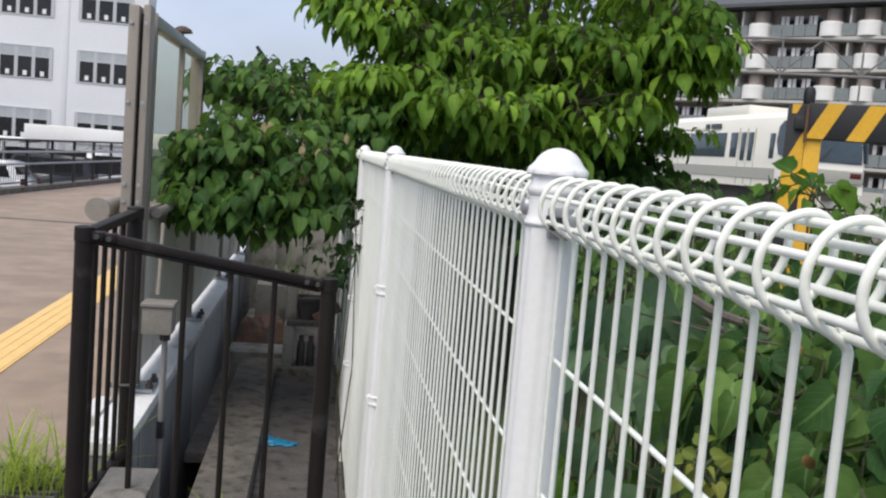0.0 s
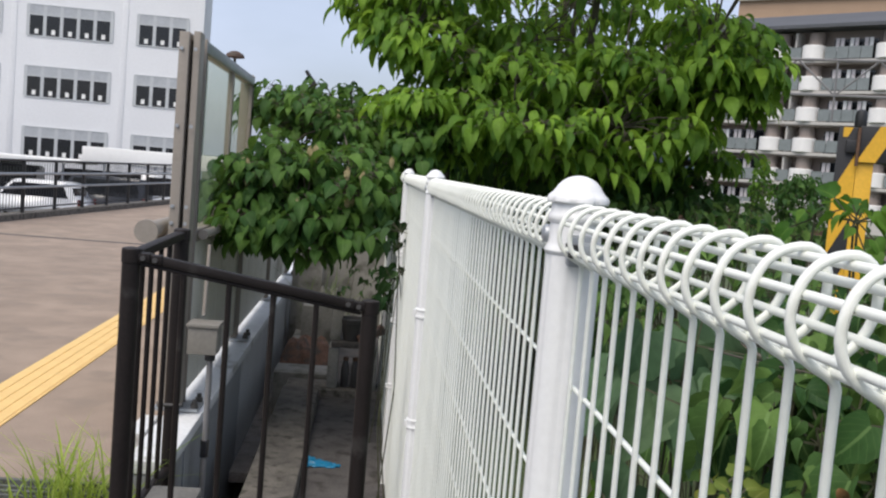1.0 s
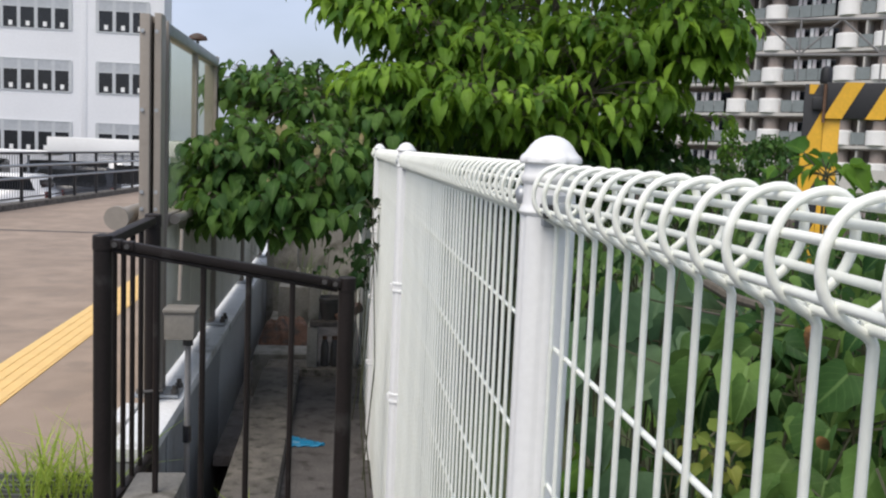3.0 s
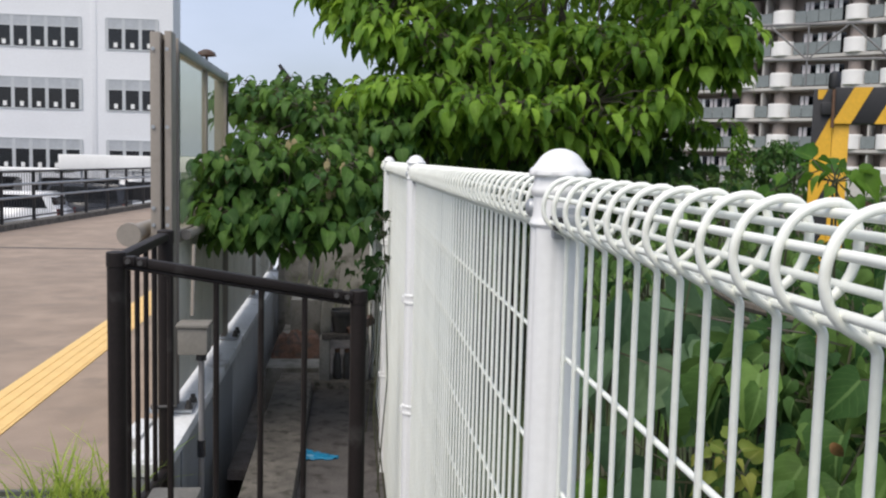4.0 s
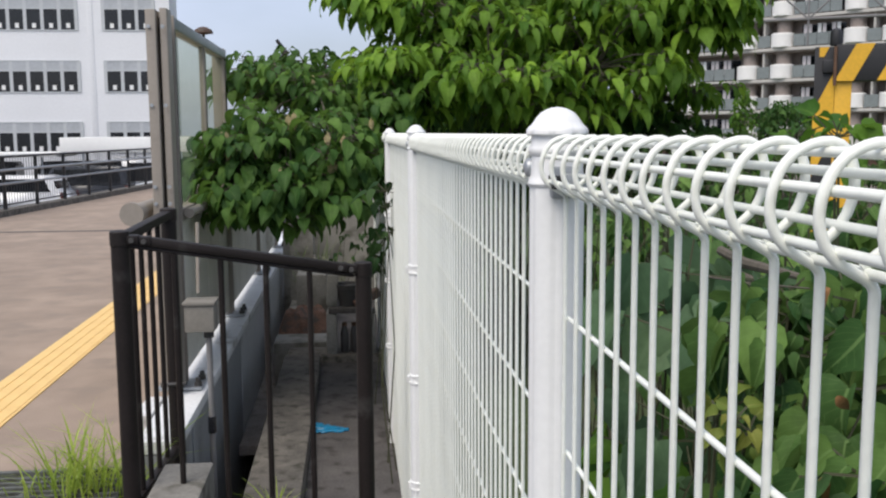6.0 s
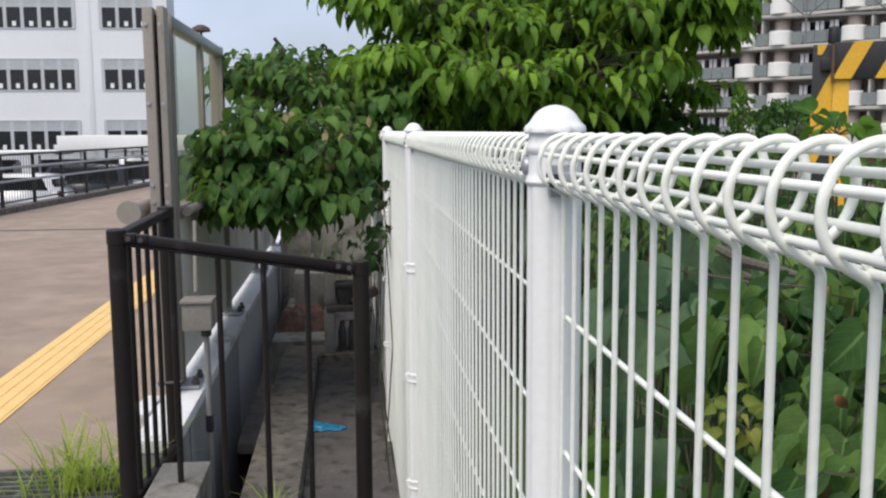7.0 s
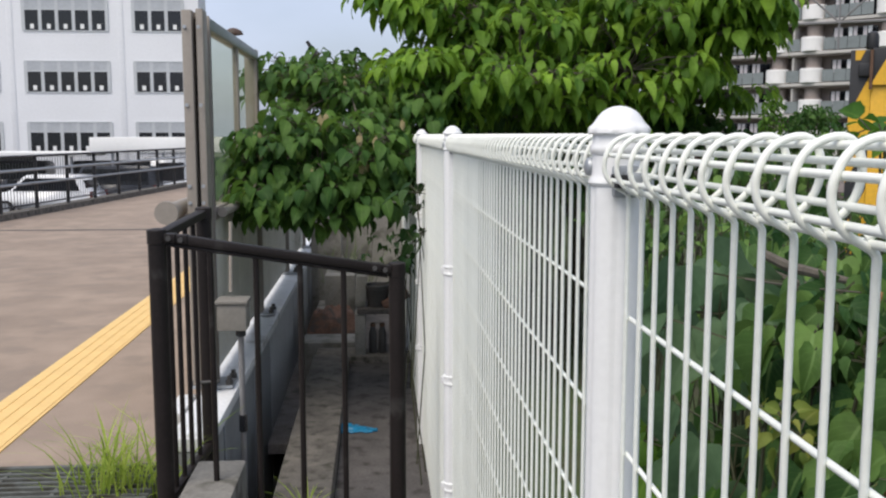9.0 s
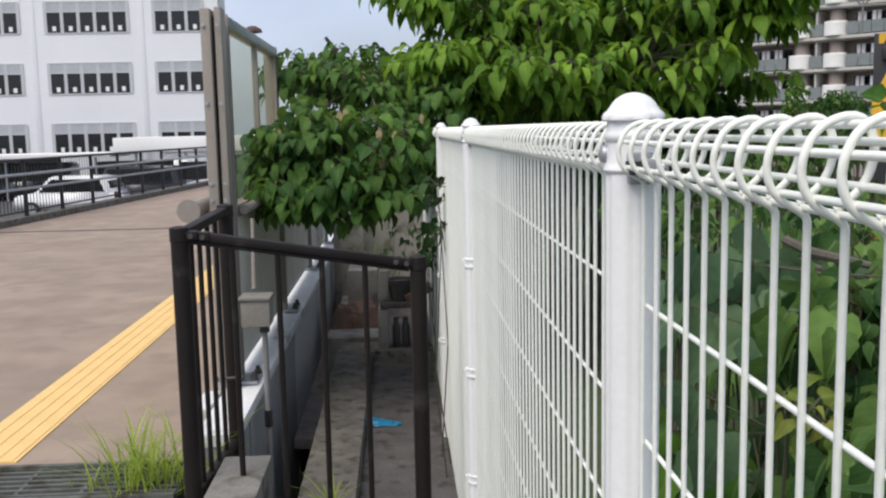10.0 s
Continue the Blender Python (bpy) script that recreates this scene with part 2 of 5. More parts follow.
BARK = mat("bark", (0.10, 0.085, 0.065), 0.9, 0.35, 8, 60, 0.5, stretch=(1, 1, 0.3))
LEAFA = leafy("leaf_dark", (0.026, 0.080, 0.018), (0.120, 0.225, 0.040), 0.3, 0.45, 0.2)
LEAFB = leafy("leaf_bright", (0.038, 0.112, 0.014), (0.240, 0.405, 0.046), 0.38, 0.55, 0.15)
LEAFC = leafy("leaf_vine", (0.022, 0.070, 0.020), (0.135, 0.240, 0.055), 0.3)
LEAFE = leafy("leaf_broad_vine", (0.060, 0.120, 0.058), (0.120, 0.200, 0.100), 0.3, 0.0, 0.25)
LEAFY = leafy("leaf_yellowing", (0.13, 0.19, 0.035), (0.23, 0.23, 0.045), 0.35)
SPIKE = mat("flower_spike", (0.38, 0.32, 0.17), 0.9, 0.3, 40, 90, 0.4)
# darker leaf green with the shade of the alley end put into it
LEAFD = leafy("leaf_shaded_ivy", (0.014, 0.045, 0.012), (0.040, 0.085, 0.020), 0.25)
# pale grass dimmed: the shade under the shrub is in the colour
DIMGRASS = leafy("shaded_pale_grass_blade", (0.10, 0.15, 0.05), (0.20, 0.24, 0.10), 0.3)
GRASS = leafy("grass_blade", (0.20, 0.30, 0.04), (0.38, 0.46, 0.10), 0.4)
GLASS = glassy("barrier_glass", (0.88, 0.89, 0.82), 0.2, 0.91)


# ---- mesh helpers ----
class Shape:
    """Collects vertices and faces for one mesh."""

    def __init__(self):
        self.v, self.f, self.rib, self.along, self.tone = [], [], [], [], []

    def add(self, v, f):
        n = len(self.v)
        self.v += [tuple(p) for p in v]
        self.f += [tuple(i + n for i in q) for q in f]
        return self

    def box(self, lo, hi, m=None, bevel=0.0):
        bm = bmesh.new()
        bmesh.ops.create_cube(bm, size=1)
        for p in bm.verts:
            p.co = [(a + b) / 2 + c * (b - a) for a, b, c in zip(lo, hi, p.co)]
        if bevel:
            bmesh.ops.bevel(bm, geom=bm.edges[:], offset=bevel, segments=2, affect="EDGES", profile=0.6)
        bm.verts.index_update()
        if m:
            bm.transform(m)
        self.add([p.co[:] for p in bm.verts], [[q.index for q in f.verts] for f in bm.faces])
        bm.free()
        return self

    def tube(self, pts, r, sides=8, cap=True):
        """A round bar along pts; r is one radius or one for each point."""
        pts = [Vector(p) for p in pts]
        rs = list(r) if isinstance(r, (list, tuple)) else [r] * len(pts)
        v, f, up = [], [], None
        for i, p in enumerate(pts):
            d = (pts[min(i + 1, len(pts) - 1)] - pts[max(i - 1, 0)]).normalized()
            if up is None:
                up = d.orthogonal().normalized()
            up = (up - d * up.dot(d)).normalized()
            side = d.cross(up)
            for k in range(sides):
                a = 2 * math.pi * k / sides
                v.append(p + (up * math.cos(a) + side * math.sin(a)) * rs[i])
        for i in range(len(pts) - 1):
            for k in range(sides):
                a, b = i * sides + k, i * sides + (k + 1) % sides
                f.append((a, b, b + sides, a + sides))
        if cap:
            f.append(tuple(range(sides))[::-1])
            f.append(tuple(range((len(pts) - 1) * sides, len(pts) * sides)))
        return self.add(v, f)

    def lathe(self, prof, sides=32, at=(0, 0, 0), lobe=None):
        """A turned shape from (radius, height); lobe(a, i) scales the radius."""
        v, f = [], []
        for i, (r, z) in enumerate(prof):
            for k in range(sides):
                a = 2 * math.pi * k / sides
                q = r * (lobe(a, i) if lobe else 1)
                v.append((at[0] + q * math.cos(a), at[1] + q * math.sin(a), at[2] + z))
        for i in range(len(prof) - 1):
            for k in range(sides):
                a, b = i * sides + k, i * sides + (k + 1) % sides
                f.append((a, b, b + sides, a + sides))
        f.append(tuple(range(sides))[::-1])
        f.append(tuple(range((len(prof) - 1) * sides, len(prof) * sides)))
        return self.add(v, f)

    def prism(self, outline, lo, hi, m=None):
        """An outline in (y, z) pushed from x=lo to x=hi."""
        n = len(outline)
        v = [Vector((lo, *p)) for p in outline] + [Vector((hi, *p)) for p in outline]
        f = [tuple(range(n)), tuple(range(2 * n - 1, n - 1, -1))]
        f += [((i + 1) % n, i, i + n, (i + 1) % n + n) for i in range(n)]
        return self.add([m @ p for p in v] if m else v, f)

    def data(self, name, material, smooth=None):
        me = bpy.data.meshes.new(name)
        me.from_pydata(self.v, [], self.f)
        me.materials.append(material)
        for key, values in (("rib", self.rib), ("along", self.along), ("tone", self.tone)):
            if len(values) == len(self.v):
                me.attributes.new(key, "FLOAT", "POINT").data.foreach_set("value", values)
        bm = bmesh.new()
        bm.from_mesh(me)
        bmesh.ops.recalc_face_normals(bm, faces=bm.faces[:])
        bm.to_mesh(me)
        bm.free()
        if smooth is not None:
            me.shade_smooth()
            me.set_sharp_from_angle(angle=radians(smooth))
        return me


def smoothed(pts):
    """Halve the steps of a line, rounding its corners."""
    res = [pts[0]]
    for i in range(len(pts) - 1):
        a, b, c, d = pts[max(i - 1, 0)], pts[i], pts[i + 1], pts[min(i + 2, len(pts) - 1)]
        res += [tuple((9 * (q + r) - p - t) / 16 for p, q, r, t in zip(a, b, c, d)), c]
    return res


def part(name, shape, material, parent=None, label="", smooth=35):
    ob = new(name, shape.data(name, material, smooth) if isinstance(shape, Shape) else shape)
    if parent:
        ob.parent = parent
    return tagged(ob, label)


def thing(name, label, category, group="", kind="", at=None):
    ob = new(name)
    ob.empty_display_size = 0.1
    if at is not None:
        ob.matrix_basis = at
    return tagged(ob, label, category, group, kind)


def solid(name, shape, material, label, category, group="", kind="", smooth=35):
    return tagged(part(name, shape, material, None, "", smooth), label, category, group, kind)


def box(lo, hi, bevel=0.0):
    return Shape().box(lo, hi, None, bevel)

# ---- ground and large structure ----
ROADZ, LOW, PARK = -0.20, -0.50, -2.06
g = Shape()
g.add([(-900, -300, PARK), (900, -300, PARK), (900, 1500, PARK), (-900, 1500, PARK)], [(0, 1, 2, 3)])
solid("ground", g, WEED, "weedy uneven ground around the railway", "ground", kind="structure")
slab = Shape()
slab.v = [(x, y, z) for z in (-2.1, ROADZ) for x, y in ((-7.4, 2.93), (-1.12, 2.93), (-1.12, 40), (-3.95, 40))]
slab.f = [(3, 2, 1, 0), (4, 5, 6, 7), (0, 1, 5, 4), (1, 2, 6, 5), (2, 3, 7, 6), (3, 0, 4, 7)]
solid("road", slab, ROAD, "brown coloured pavement slab, worn and stained", "pavement", kind="structure")
solid("road_joint", box((-6.9, 12.7, ROADZ), (-1.4, 12.82, ROADZ + 0.004)), CONCD, "dark joint across the pavement", "joint", kind="structure")
solid("car_park", box((-80, 14.0, PARK), (-7.604, 57.9, PARK + 0.004)), ASPHALT, "grey asphalt car park below the pavement", "car park", kind="structure")
solid("railway_ground", box((0.124, -120, -2.1), (500, 700, -0.62)), WEED, "weedy ground level with the railway", "ground", kind="structure")
solid("near_ground", box((-8, -12, -2.1), (-0.944, 2.56, ROADZ - 0.03)), ASPHALT, "dark asphalt before the drain", "ground", kind="structure")
solid("near_step", box((-0.940, -12, -2.1), (0.058, 1.30, ROADZ - 0.03)), ASPHALT, "dark asphalt beside the mesh fence", "ground", kind="structure")
solid("alley_floor", box((-0.443, 1.304, -2.1), (0.06, 9.0, LOW)), CONCD, "damp dark concrete alley floor", "floor", kind="structure")
solid("alley_kerb", box((-0.70, 1.304, -1.3), (-0.447, 5.66, LOW + 0.10), 0.012), MOSSY, "rough mossy concrete kerb along the alley", "kerb", kind="structure")
solid("alley_drain", box((-0.940, 1.304, -2.1), (-0.704, 6.276, -1.25)), CONCD, "dark open drain at the foot of the wall", "drain", kind="structure")


# ---- white mesh fence with a rolled top ----
PITCH, SPAN = 2 / 46, 2.0
ROLL = [(0, 1.1042), (-0.0010, 1.1070), (-0.0040, 1.1097), (-0.0100, 1.1130), (-0.0162, 1.1172), (-0.0212, 1.1237), (-0.0236, 1.1318), (-0.0230, 1.1410), (-0.0198, 1.1497),
        (-0.0140, 1.1568), (-0.0060, 1.1610), (0.0028, 1.1622), (0.0095, 1.1585), (0.0130, 1.1505), (0.0135, 1.1408), (0.0112, 1.1312), (0.0064, 1.1232), (-0.0002, 1.1172),
        (-0.0038, 1.1142)]


wire_mesh = Shape().tube([(0, 0, LOW + 0.03), (0, 0, 0.5)] + [(x, 0.0045 * max(0, i - 28) / 10, z) for i, (x, z) in enumerate(smoothed(ROLL))], 0.00232, 10).data("vertical_wire", WIRE, 60)
bar_mesh = Shape().tube([(0, 0.035, 0), (0, SPAN - 0.035, 0)], 0.00235, 8).data("horizontal_wire", WIRE, 60)
roll_bars = [(-0.0178, 1.1440), (0.0015, 1.1578), (0.0090, 1.1490), (0.0080, 1.1262), (-0.0150, 1.1205), (-0.0020, 1.1118)]


fence = thing("mesh_fence", "white coated wire mesh fence with rolled top and round domed posts", "fence")


def fence_panel(y0, first=1, last=46, shift=0.0):
    panel = new("panel")
    panel.parent, panel.location, panel.empty_display_size = fence, (0, y0, 0), 0.1
    for k in range(first, last):
        w = part("vertical_wire", wire_mesh, None, panel)
        w.location = (0.0004 * math.sin(k * 7.1 + y0), k * PITCH + 0.0004 * math.sin(k * 3.3) + shift, 0)
    for x, z in roll_bars + [(0.0044, 0.9895 - 0.133 * i) for i in range(12)]:
        part("horizontal_wire", bar_mesh, None, panel).location = (x, 0, z)
    return panel


def fence_post():
    post = new("post")
    post.parent, post.empty_display_size = fence, 0.1
    flute = lambda a, i: 1.02 - 0.06 * math.exp(-((((a + 0.25) % (math.pi / 3)) - math.pi / 6) / 0.10) ** 2)
    part("shaft", Shape().lathe([(0.0262, LOW - 0.1), (0.0262, 1.110), (0.0258, 1.115)], 64, lobe=flute), WHITE, post)
    part("neck", Shape().lathe([(0.0262, 1.113), (0.0280, 1.1145), (0.0288, 1.117), (0.0280, 1.1195), (0.0270, 1.1215), (0.0258, 1.125), (0.0254, 1.138),
                                (0.0252, 1.143), (0.0274, 1.146), (0.0280, 1.149), (0.0274, 1.152), (0.0256, 1.155), (0.0252, 1.164)], 48), WHITE, post)
    petal = lambda a, i: 1 + (0.060 * abs(math.cos(4 * a)) ** 0.6 * (1, 1, 1, 1, 0.9, 0.6, 0.25)[i] if i <= 6 else 0.01)
    part("cap", Shape().lathe([(0.022, 1.1630), (0.0276, 1.1632), (0.0286, 1.1646), (0.0286, 1.1684), (0.0272, 1.1710), (0.0250, 1.1732), (0.0230, 1.1764),
                               (0.0203, 1.1808), (0.0163, 1.1850), (0.0115, 1.1880), (0.0062, 1.1899), (0.0008, 1.1906)], 80, lobe=petal), WHITE, post, "white domed cap with scalloped rim")
    for y in (-1, 1):
        part("clip", Shape().box((-0.012, 0.022 * y - 0.012, 1.104), (0.012, 0.022 * y + 0.012, 1.134), None, 0.003)
             .box((-0.004, 0.04 * y - 0.02, 1.108), (0.018, 0.04 * y + 0.02, 1.128), None, 0.002), GALV, post, "grey metal clip")
        # solid dark boxes stand in for the shade in the slots
        part("clip_slot", Shape().box((-0.0145, 0.047 * y - 0.006, 1.114), (-0.002, 0.047 * y + 0.006, 1.126)).box((-0.0145, 0.031 * y - 0.003, 1.114), (-0.011, 0.031 * y + 0.003, 1.126)), DARKGAP, post, "dark box for the shade in the clip slot")
    m = pose(-0.0235, 0.010, 1.132, 0, -90, 0)
    part("bolt", Shape().add([m @ Vector(p) for p in Shape().lathe([(0.0092, 0), (0.0092, 0.003), (0.0080, 0.0055), (0.0040, 0.0075)], 16).v],
                             Shape().lathe([(0.0092, 0), (0.0092, 0.003), (0.0080, 0.0055), (0.0040, 0.0075)], 16).f), GALV, post, "round grey bolt head")
    for z in (0.74, 0.387, 0.034):
        part("band", Shape().lathe([(0.0276, z - 0.016), (0.0300, z - 0.014), (0.0300, z - 0.008), (0.0284, z - 0.006), (0.0284, z + 0.006), (0.0300, z + 0.008),
                                    (0.0300, z + 0.014), (0.0276, z + 0.016)], 32).box((-0.036, -0.007, z - 0.011), (-0.026, 0.007, z + 0.011), None, 0.002), WHITE, post)
    return post


post = fence_post()
for i in (-1, 1, 2, 3):
    copy_thing(post, pose(0, i * SPAN, 0))
for i in range(-1, 4):
    fence_panel(i * SPAN, shift=0.0038 if i < 0 else 0.0)
solid("fence_footing", box((0.062, -3, -0.75), (0.12, 9.0, LOW + 0.05), 0.01), CONC, "low concrete footing under the mesh fence", "footing", kind="structure")


# ---- dark railing that closes the alley ----
AX, AY, AZ = -0.98, 2.30, 0.845
BX, BY, BZ = -0.165, 2.47, 0.70
CX, CY, CZ = -0.925, 2.86, 0.875
rail = thing("alley_railing", "dark bronze metal railing across the alley mouth", "railing")
for x, y, z, foot in ((AX, AY, AZ, -0.6), (BX, BY, BZ, LOW - 0.1), (CX, CY, CZ, -0.24)):
    part("post", Shape().lathe([(0.030, foot), (0.030, z - 0.05), (0.0325, z - 0.048), (0.0325, z - 0.003), (0.030, z), (0.012, z + 0.004)], 24, (x, y, 0)), BROWN, rail)


def bar(a, b, name, width, height, drop=0.0):
    """A rounded flat rail from a to b under a bronze top."""
    a, b = Vector(a), Vector(b)
    q = (b - a).to_track_quat("Y", "Z").to_matrix().to_4x4()
    s = Shape().box((-width / 2, 0, -height / 2 - drop), (width / 2, (b - a).length, height / 2 - drop), Matrix.Translation(a) @ q, min(width, height) * 0.3)
    return part(name, s, BROWN, rail)


ra, rb, rc = Vector((AX + 0.03, AY + 0.006, AZ - 0.028)), Vector((BX - 0.03, BY - 0.006, BZ - 0.024)), Vector((CX, CY, CZ - 0.022))
bar(ra, rb, "top_rail", 0.042, 0.034)
bar(ra, rb, "under_rail", 0.024, 0.012, 0.024)
bar((AX, AY + 0.03, AZ - 0.028), rc, "top_rail", 0.042, 0.034)
bar((AX, AY + 0.03, -0.125), (CX, CY, -0.10), "bottom_rail", 0.034, 0.034)
for p, d in ((ra, (0.05, 0.01, -0.008)), (rb, (-0.05, -0.01, 0.010)), (ra, (0.012, 0.0, -0.002)), (rb, (-0.012, 0.0, 0.002))):
    c = p + Vector(d)
    part("bolt", Shape().tube([c + Vector((0, -0.030, 0)), c + Vector((0, -0.018, 0))], 0.009, 10), DKBOLT, rail, "round bolt on the rail end")
    part("bracket", Shape().box(c + Vector((-0.022, -0.024, -0.016)), c + Vector((0.022, 0.024, 0.016)), None, 0.006), BROWN, rail)
for f in (0.185, 0.385, 0.585, 0.785):
    p = ra.lerp(rb, f)
    part("baluster", Shape().tube([(p.x, p.y, LOW + 0.14), (p.x, p.y, p.z - 0.02)], 0.0105, 10), BROWN, rail)
for f in (0.21, 0.38, 0.56, 0.74):
    x, y = AX + (CX - AX) * f, AY + (CY - AY) * f
    part("baluster", Shape().tube([(x, y, -0.12), (x, y, AZ - 0.03 + 0.03 * f)], 0.0095, 10), BROWN, rail)
part("tie", Shape().tube([(CX - 0.03, CY - 0.03, 0.17), (CX + 0.05, CY - 0.035, 0.175)], 0.007, 8), DKBOLT, rail, "dark bolt on the post")
solid("railing_plinth", box((-0.915, 2.12, -1.5), (-0.735, 2.545, -0.055), 0.012), PLINTH, "weathered concrete plinth under the railing", "plinth")


# ---- retaining wall and noise barrier ----
solid("wall_retaining", box((-1.10, 2.94, -2.1), (-0.947, 14.0, -0.16)), WALLG, "grey boarded retaining wall beside the alley", "wall", kind="structure")
solid("coping", box((-1.115, 2.935, -0.156), (-0.940, 14.0, -0.100), 0.006), COPE, "pale metal coping on the retaining wall", "coping", kind="structure")
for y in (3.30, 4.35):
    part("board_seam", box((-0.946, y, -0.97), (-0.940, y + 0.02, -0.165)), GALV, bpy.data.objects["wall_retaining"])
# far boards get the lit colour, as too little light falls there
for y0, y1 in ((5.18, 6.84), (6.86, 8.54), (8.56, 10.24), (10.26, 13.9)):
    part("board", box((-0.9475, y0, -1.24), (-0.943, y1, -0.162)), BOARD, bpy.data.objects["wall_retaining"], "grey wall board, its colour lightened for the light on it")
BX0, TOP = -1.085, 1.737
barrier = thing("noise_barrier", "beige framed noise barrier with clear upper panes and cream lower panels", "noise barrier")
for i, y in enumerate((3.78, 5.66, 7.62, 9.6)):
    top = TOP if i < 2 else 0.80
    p = part("post", Shape().box((BX0 - 0.042, y - 0.045, -0.09), (BX0 + 0.042, y - 0.033, top), None, 0.003)
             .box((BX0 - 0.012, y - 0.033, -0.09), (BX0 + 0.012, y + 0.033, top - 0.01))
             .box((BX0 - 0.042, y + 0.033, -0.09), (BX0 + 0.042, y + 0.045, top), None, 0.003), BEIGE, barrier, "beige steel channel post")
    part("base_plate", Shape().box((BX0 - 0.09, y - 0.09, -0.094), (BX0 + 0.125, y + 0.09, -0.078), None, 0.003), GALV, p, "grey base plate")
    for dx in (-0.06, 0.105):
        for dy in (-0.065, 0.065):
            part("anchor_bolt", Shape().tube([(BX0 + dx, y + dy, -0.08), (BX0 + dx, y + dy, -0.035)], 0.012, 8)
                 .tube([(BX0 + dx, y + dy, -0.076), (BX0 + dx, y + dy, -0.056)], 0.021, 6), DKBOLT, p, "dark rusted anchor bolt")
part("end_cover", Shape().box((BX0 - 0.050, 3.60, -0.05), (BX0 - 0.004, 3.734, TOP + 0.002), None, 0.004)
     .box((BX0 + 0.012, 3.62, -0.05), (BX0 + 0.044, 3.734, TOP + 0.010), None, 0.004)
     .box((BX0 - 0.004, 3.66, TOP - 0.03), (BX0 + 0.012, 3.734, TOP - 0.004)), BEIGE, barrier, "beige flange of the end post")
# dark filler paints the shade of the open gap
part("end_gap", box((BX0 - 0.004, 3.68, -0.05), (BX0 + 0.012, 3.734, TOP - 0.031)), DARKGAP, barrier, "dark filler for the shade between the flanges")
for z in (0.92, 1.3, 1.66, 0.84):
    for dx in (-0.036, 0.028):
        part("bolt", Shape().tube([(BX0 + dx, 3.592, z), (BX0 + dx, 3.602, z)], 0.009, 8), GALV, barrier)
for y in (3.83, 5.77, 7.71):
    if y < 4:
        part("pane", box((BX0 + 0.018, y, 0.80), (BX0 + 0.024, y + 1.84, TOP - 0.06)), GLASS, barrier, "clear greenish pane").visible_shadow = False
        part("top_rail", box((BX0 - 0.02, y, TOP - 0.065), (BX0 + 0.045, y + 1.845, TOP - 0.01), 0.004), GALV, barrier, "grey top rail of the pane")
        part("mullion", box((BX0 + 0.004, y + 0.94, 0.80), (BX0 + 0.036, y + 0.98, TOP - 0.06), 0.003), BEIGE, barrier)
        part("side_bead", box((BX0 + 0.004, y - 0.003, 0.80), (BX0 + 0.040, y + 0.03, TOP - 0.06), 0.003), DARKGAP, barrier)
        part("side_bead", box((BX0 + 0.004, y + 1.81, 0.80), (BX0 + 0.040, y + 1.843, TOP - 0.06), 0.003), DARKGAP, barrier)
    part("mid_rail", box((BX0 - 0.02, y, 0.735), (BX0 + 0.045, y + 1.845, 0.80), 0.006), BEIGE, barrier)
    for j in range(4):
        part("lower_panel", box((BX0 - 0.012, y + 0.46 * j, -0.05), (BX0 + 0.018, y + 0.46 * j + 0.448, 0.73), 0.004), PANEL, barrier, "cream metal lower panel")
part("handrail", Shape().tube([(BX0 + 0.075, 3.83, 0.775), (BX0 + 0.075, 9.0, 0.775)], 0.024, 14), BEIGE, barrier, "beige round handrail")
bump = thing("pipe_rail", "beige round pipe rail with a flat end cap beside the pavement", "pipe rail")
part("pipe", Shape().tube([(-1.20, 3.47, 0.805), (-1.20, 9.0, 0.805)], 0.040, 20), BEIGE, bump)
part("end_cap", Shape().tube([(-1.20, 3.44, 0.805), (-1.20, 3.47, 0.805)], 0.054, 24), BEIGE, bump, "pale round end cap")
for y in (3.7, 5.7, 7.7):
    part("bracket", box((-1.22, y, 0.75), (-1.15, y + 0.03, 0.79)), BEIGE, bump)
jb = thing("junction_box", "cream metal junction box with a grey conduit", "junction box")
part("body", box((-0.985, 3.44, 0.250), (-0.850, 3.57, 0.378), 0.006), BOXGREY, jb)
part("lid", box((-0.992, 3.43, 0.378), (-0.843, 3.58, 0.394), 0.004), BOXGREY, jb)
part("conduit", Shape().tube([(-0.885, 3.50, -0.95), (-0.885, 3.50, 0.245)], 0.014, 12), STEEL, jb, "grey conduit pipe")
part("gland", Shape().tube([(-0.885, 3.50, 0.215), (-0.885, 3.50, 0.246)], 0.024, 10), DARKGAP, jb)
part("coupling", Shape().tube([(-0.885, 3.50, -0.25), (-0.885, 3.50, -0.17)], 0.020, 10), CARDARK, jb, "dark blue-grey coupling")
part("riser", Shape().tube([(-0.935, 3.55, 0.418), (-0.935, 3.60, 0.75)], 0.009, 10), BEIGE, jb)

# ---- tactile paving, drain grate, alley end ----
tact = tagged(thing("tactile_strip", "yellow tactile paving strip with raised bars", "tactile paving"), kind="structure")
tile_mesh = Shape().box((0, 0, 0), (0.299, 0.2995, 0.006))
for k in range(4):
    tile_mesh.box((0.010 + 0.071 * k, 0.001, 0.006), (0.010 + 0.071 * k + 0.058, 0.2985, 0.009))
tile_mesh = tile_mesh.data("tile", TACT)
for k in range(24):
    part("tile", tile_mesh, None, tact).location = (-2.165 - 0.0007 * k, 2.96 + 0.3 * k, ROADZ)
grate = thing("drain_grate", "dark steel drain grate at the pavement edge", "grate")
part("frame", Shape().box((-8, 2.562, -0.60), (-1.12, 2.59, ROADZ - 0.005)).box((-8, 2.90, -0.60), (-1.12, 2.926, ROADZ + 0.004)), GRATE, grate)
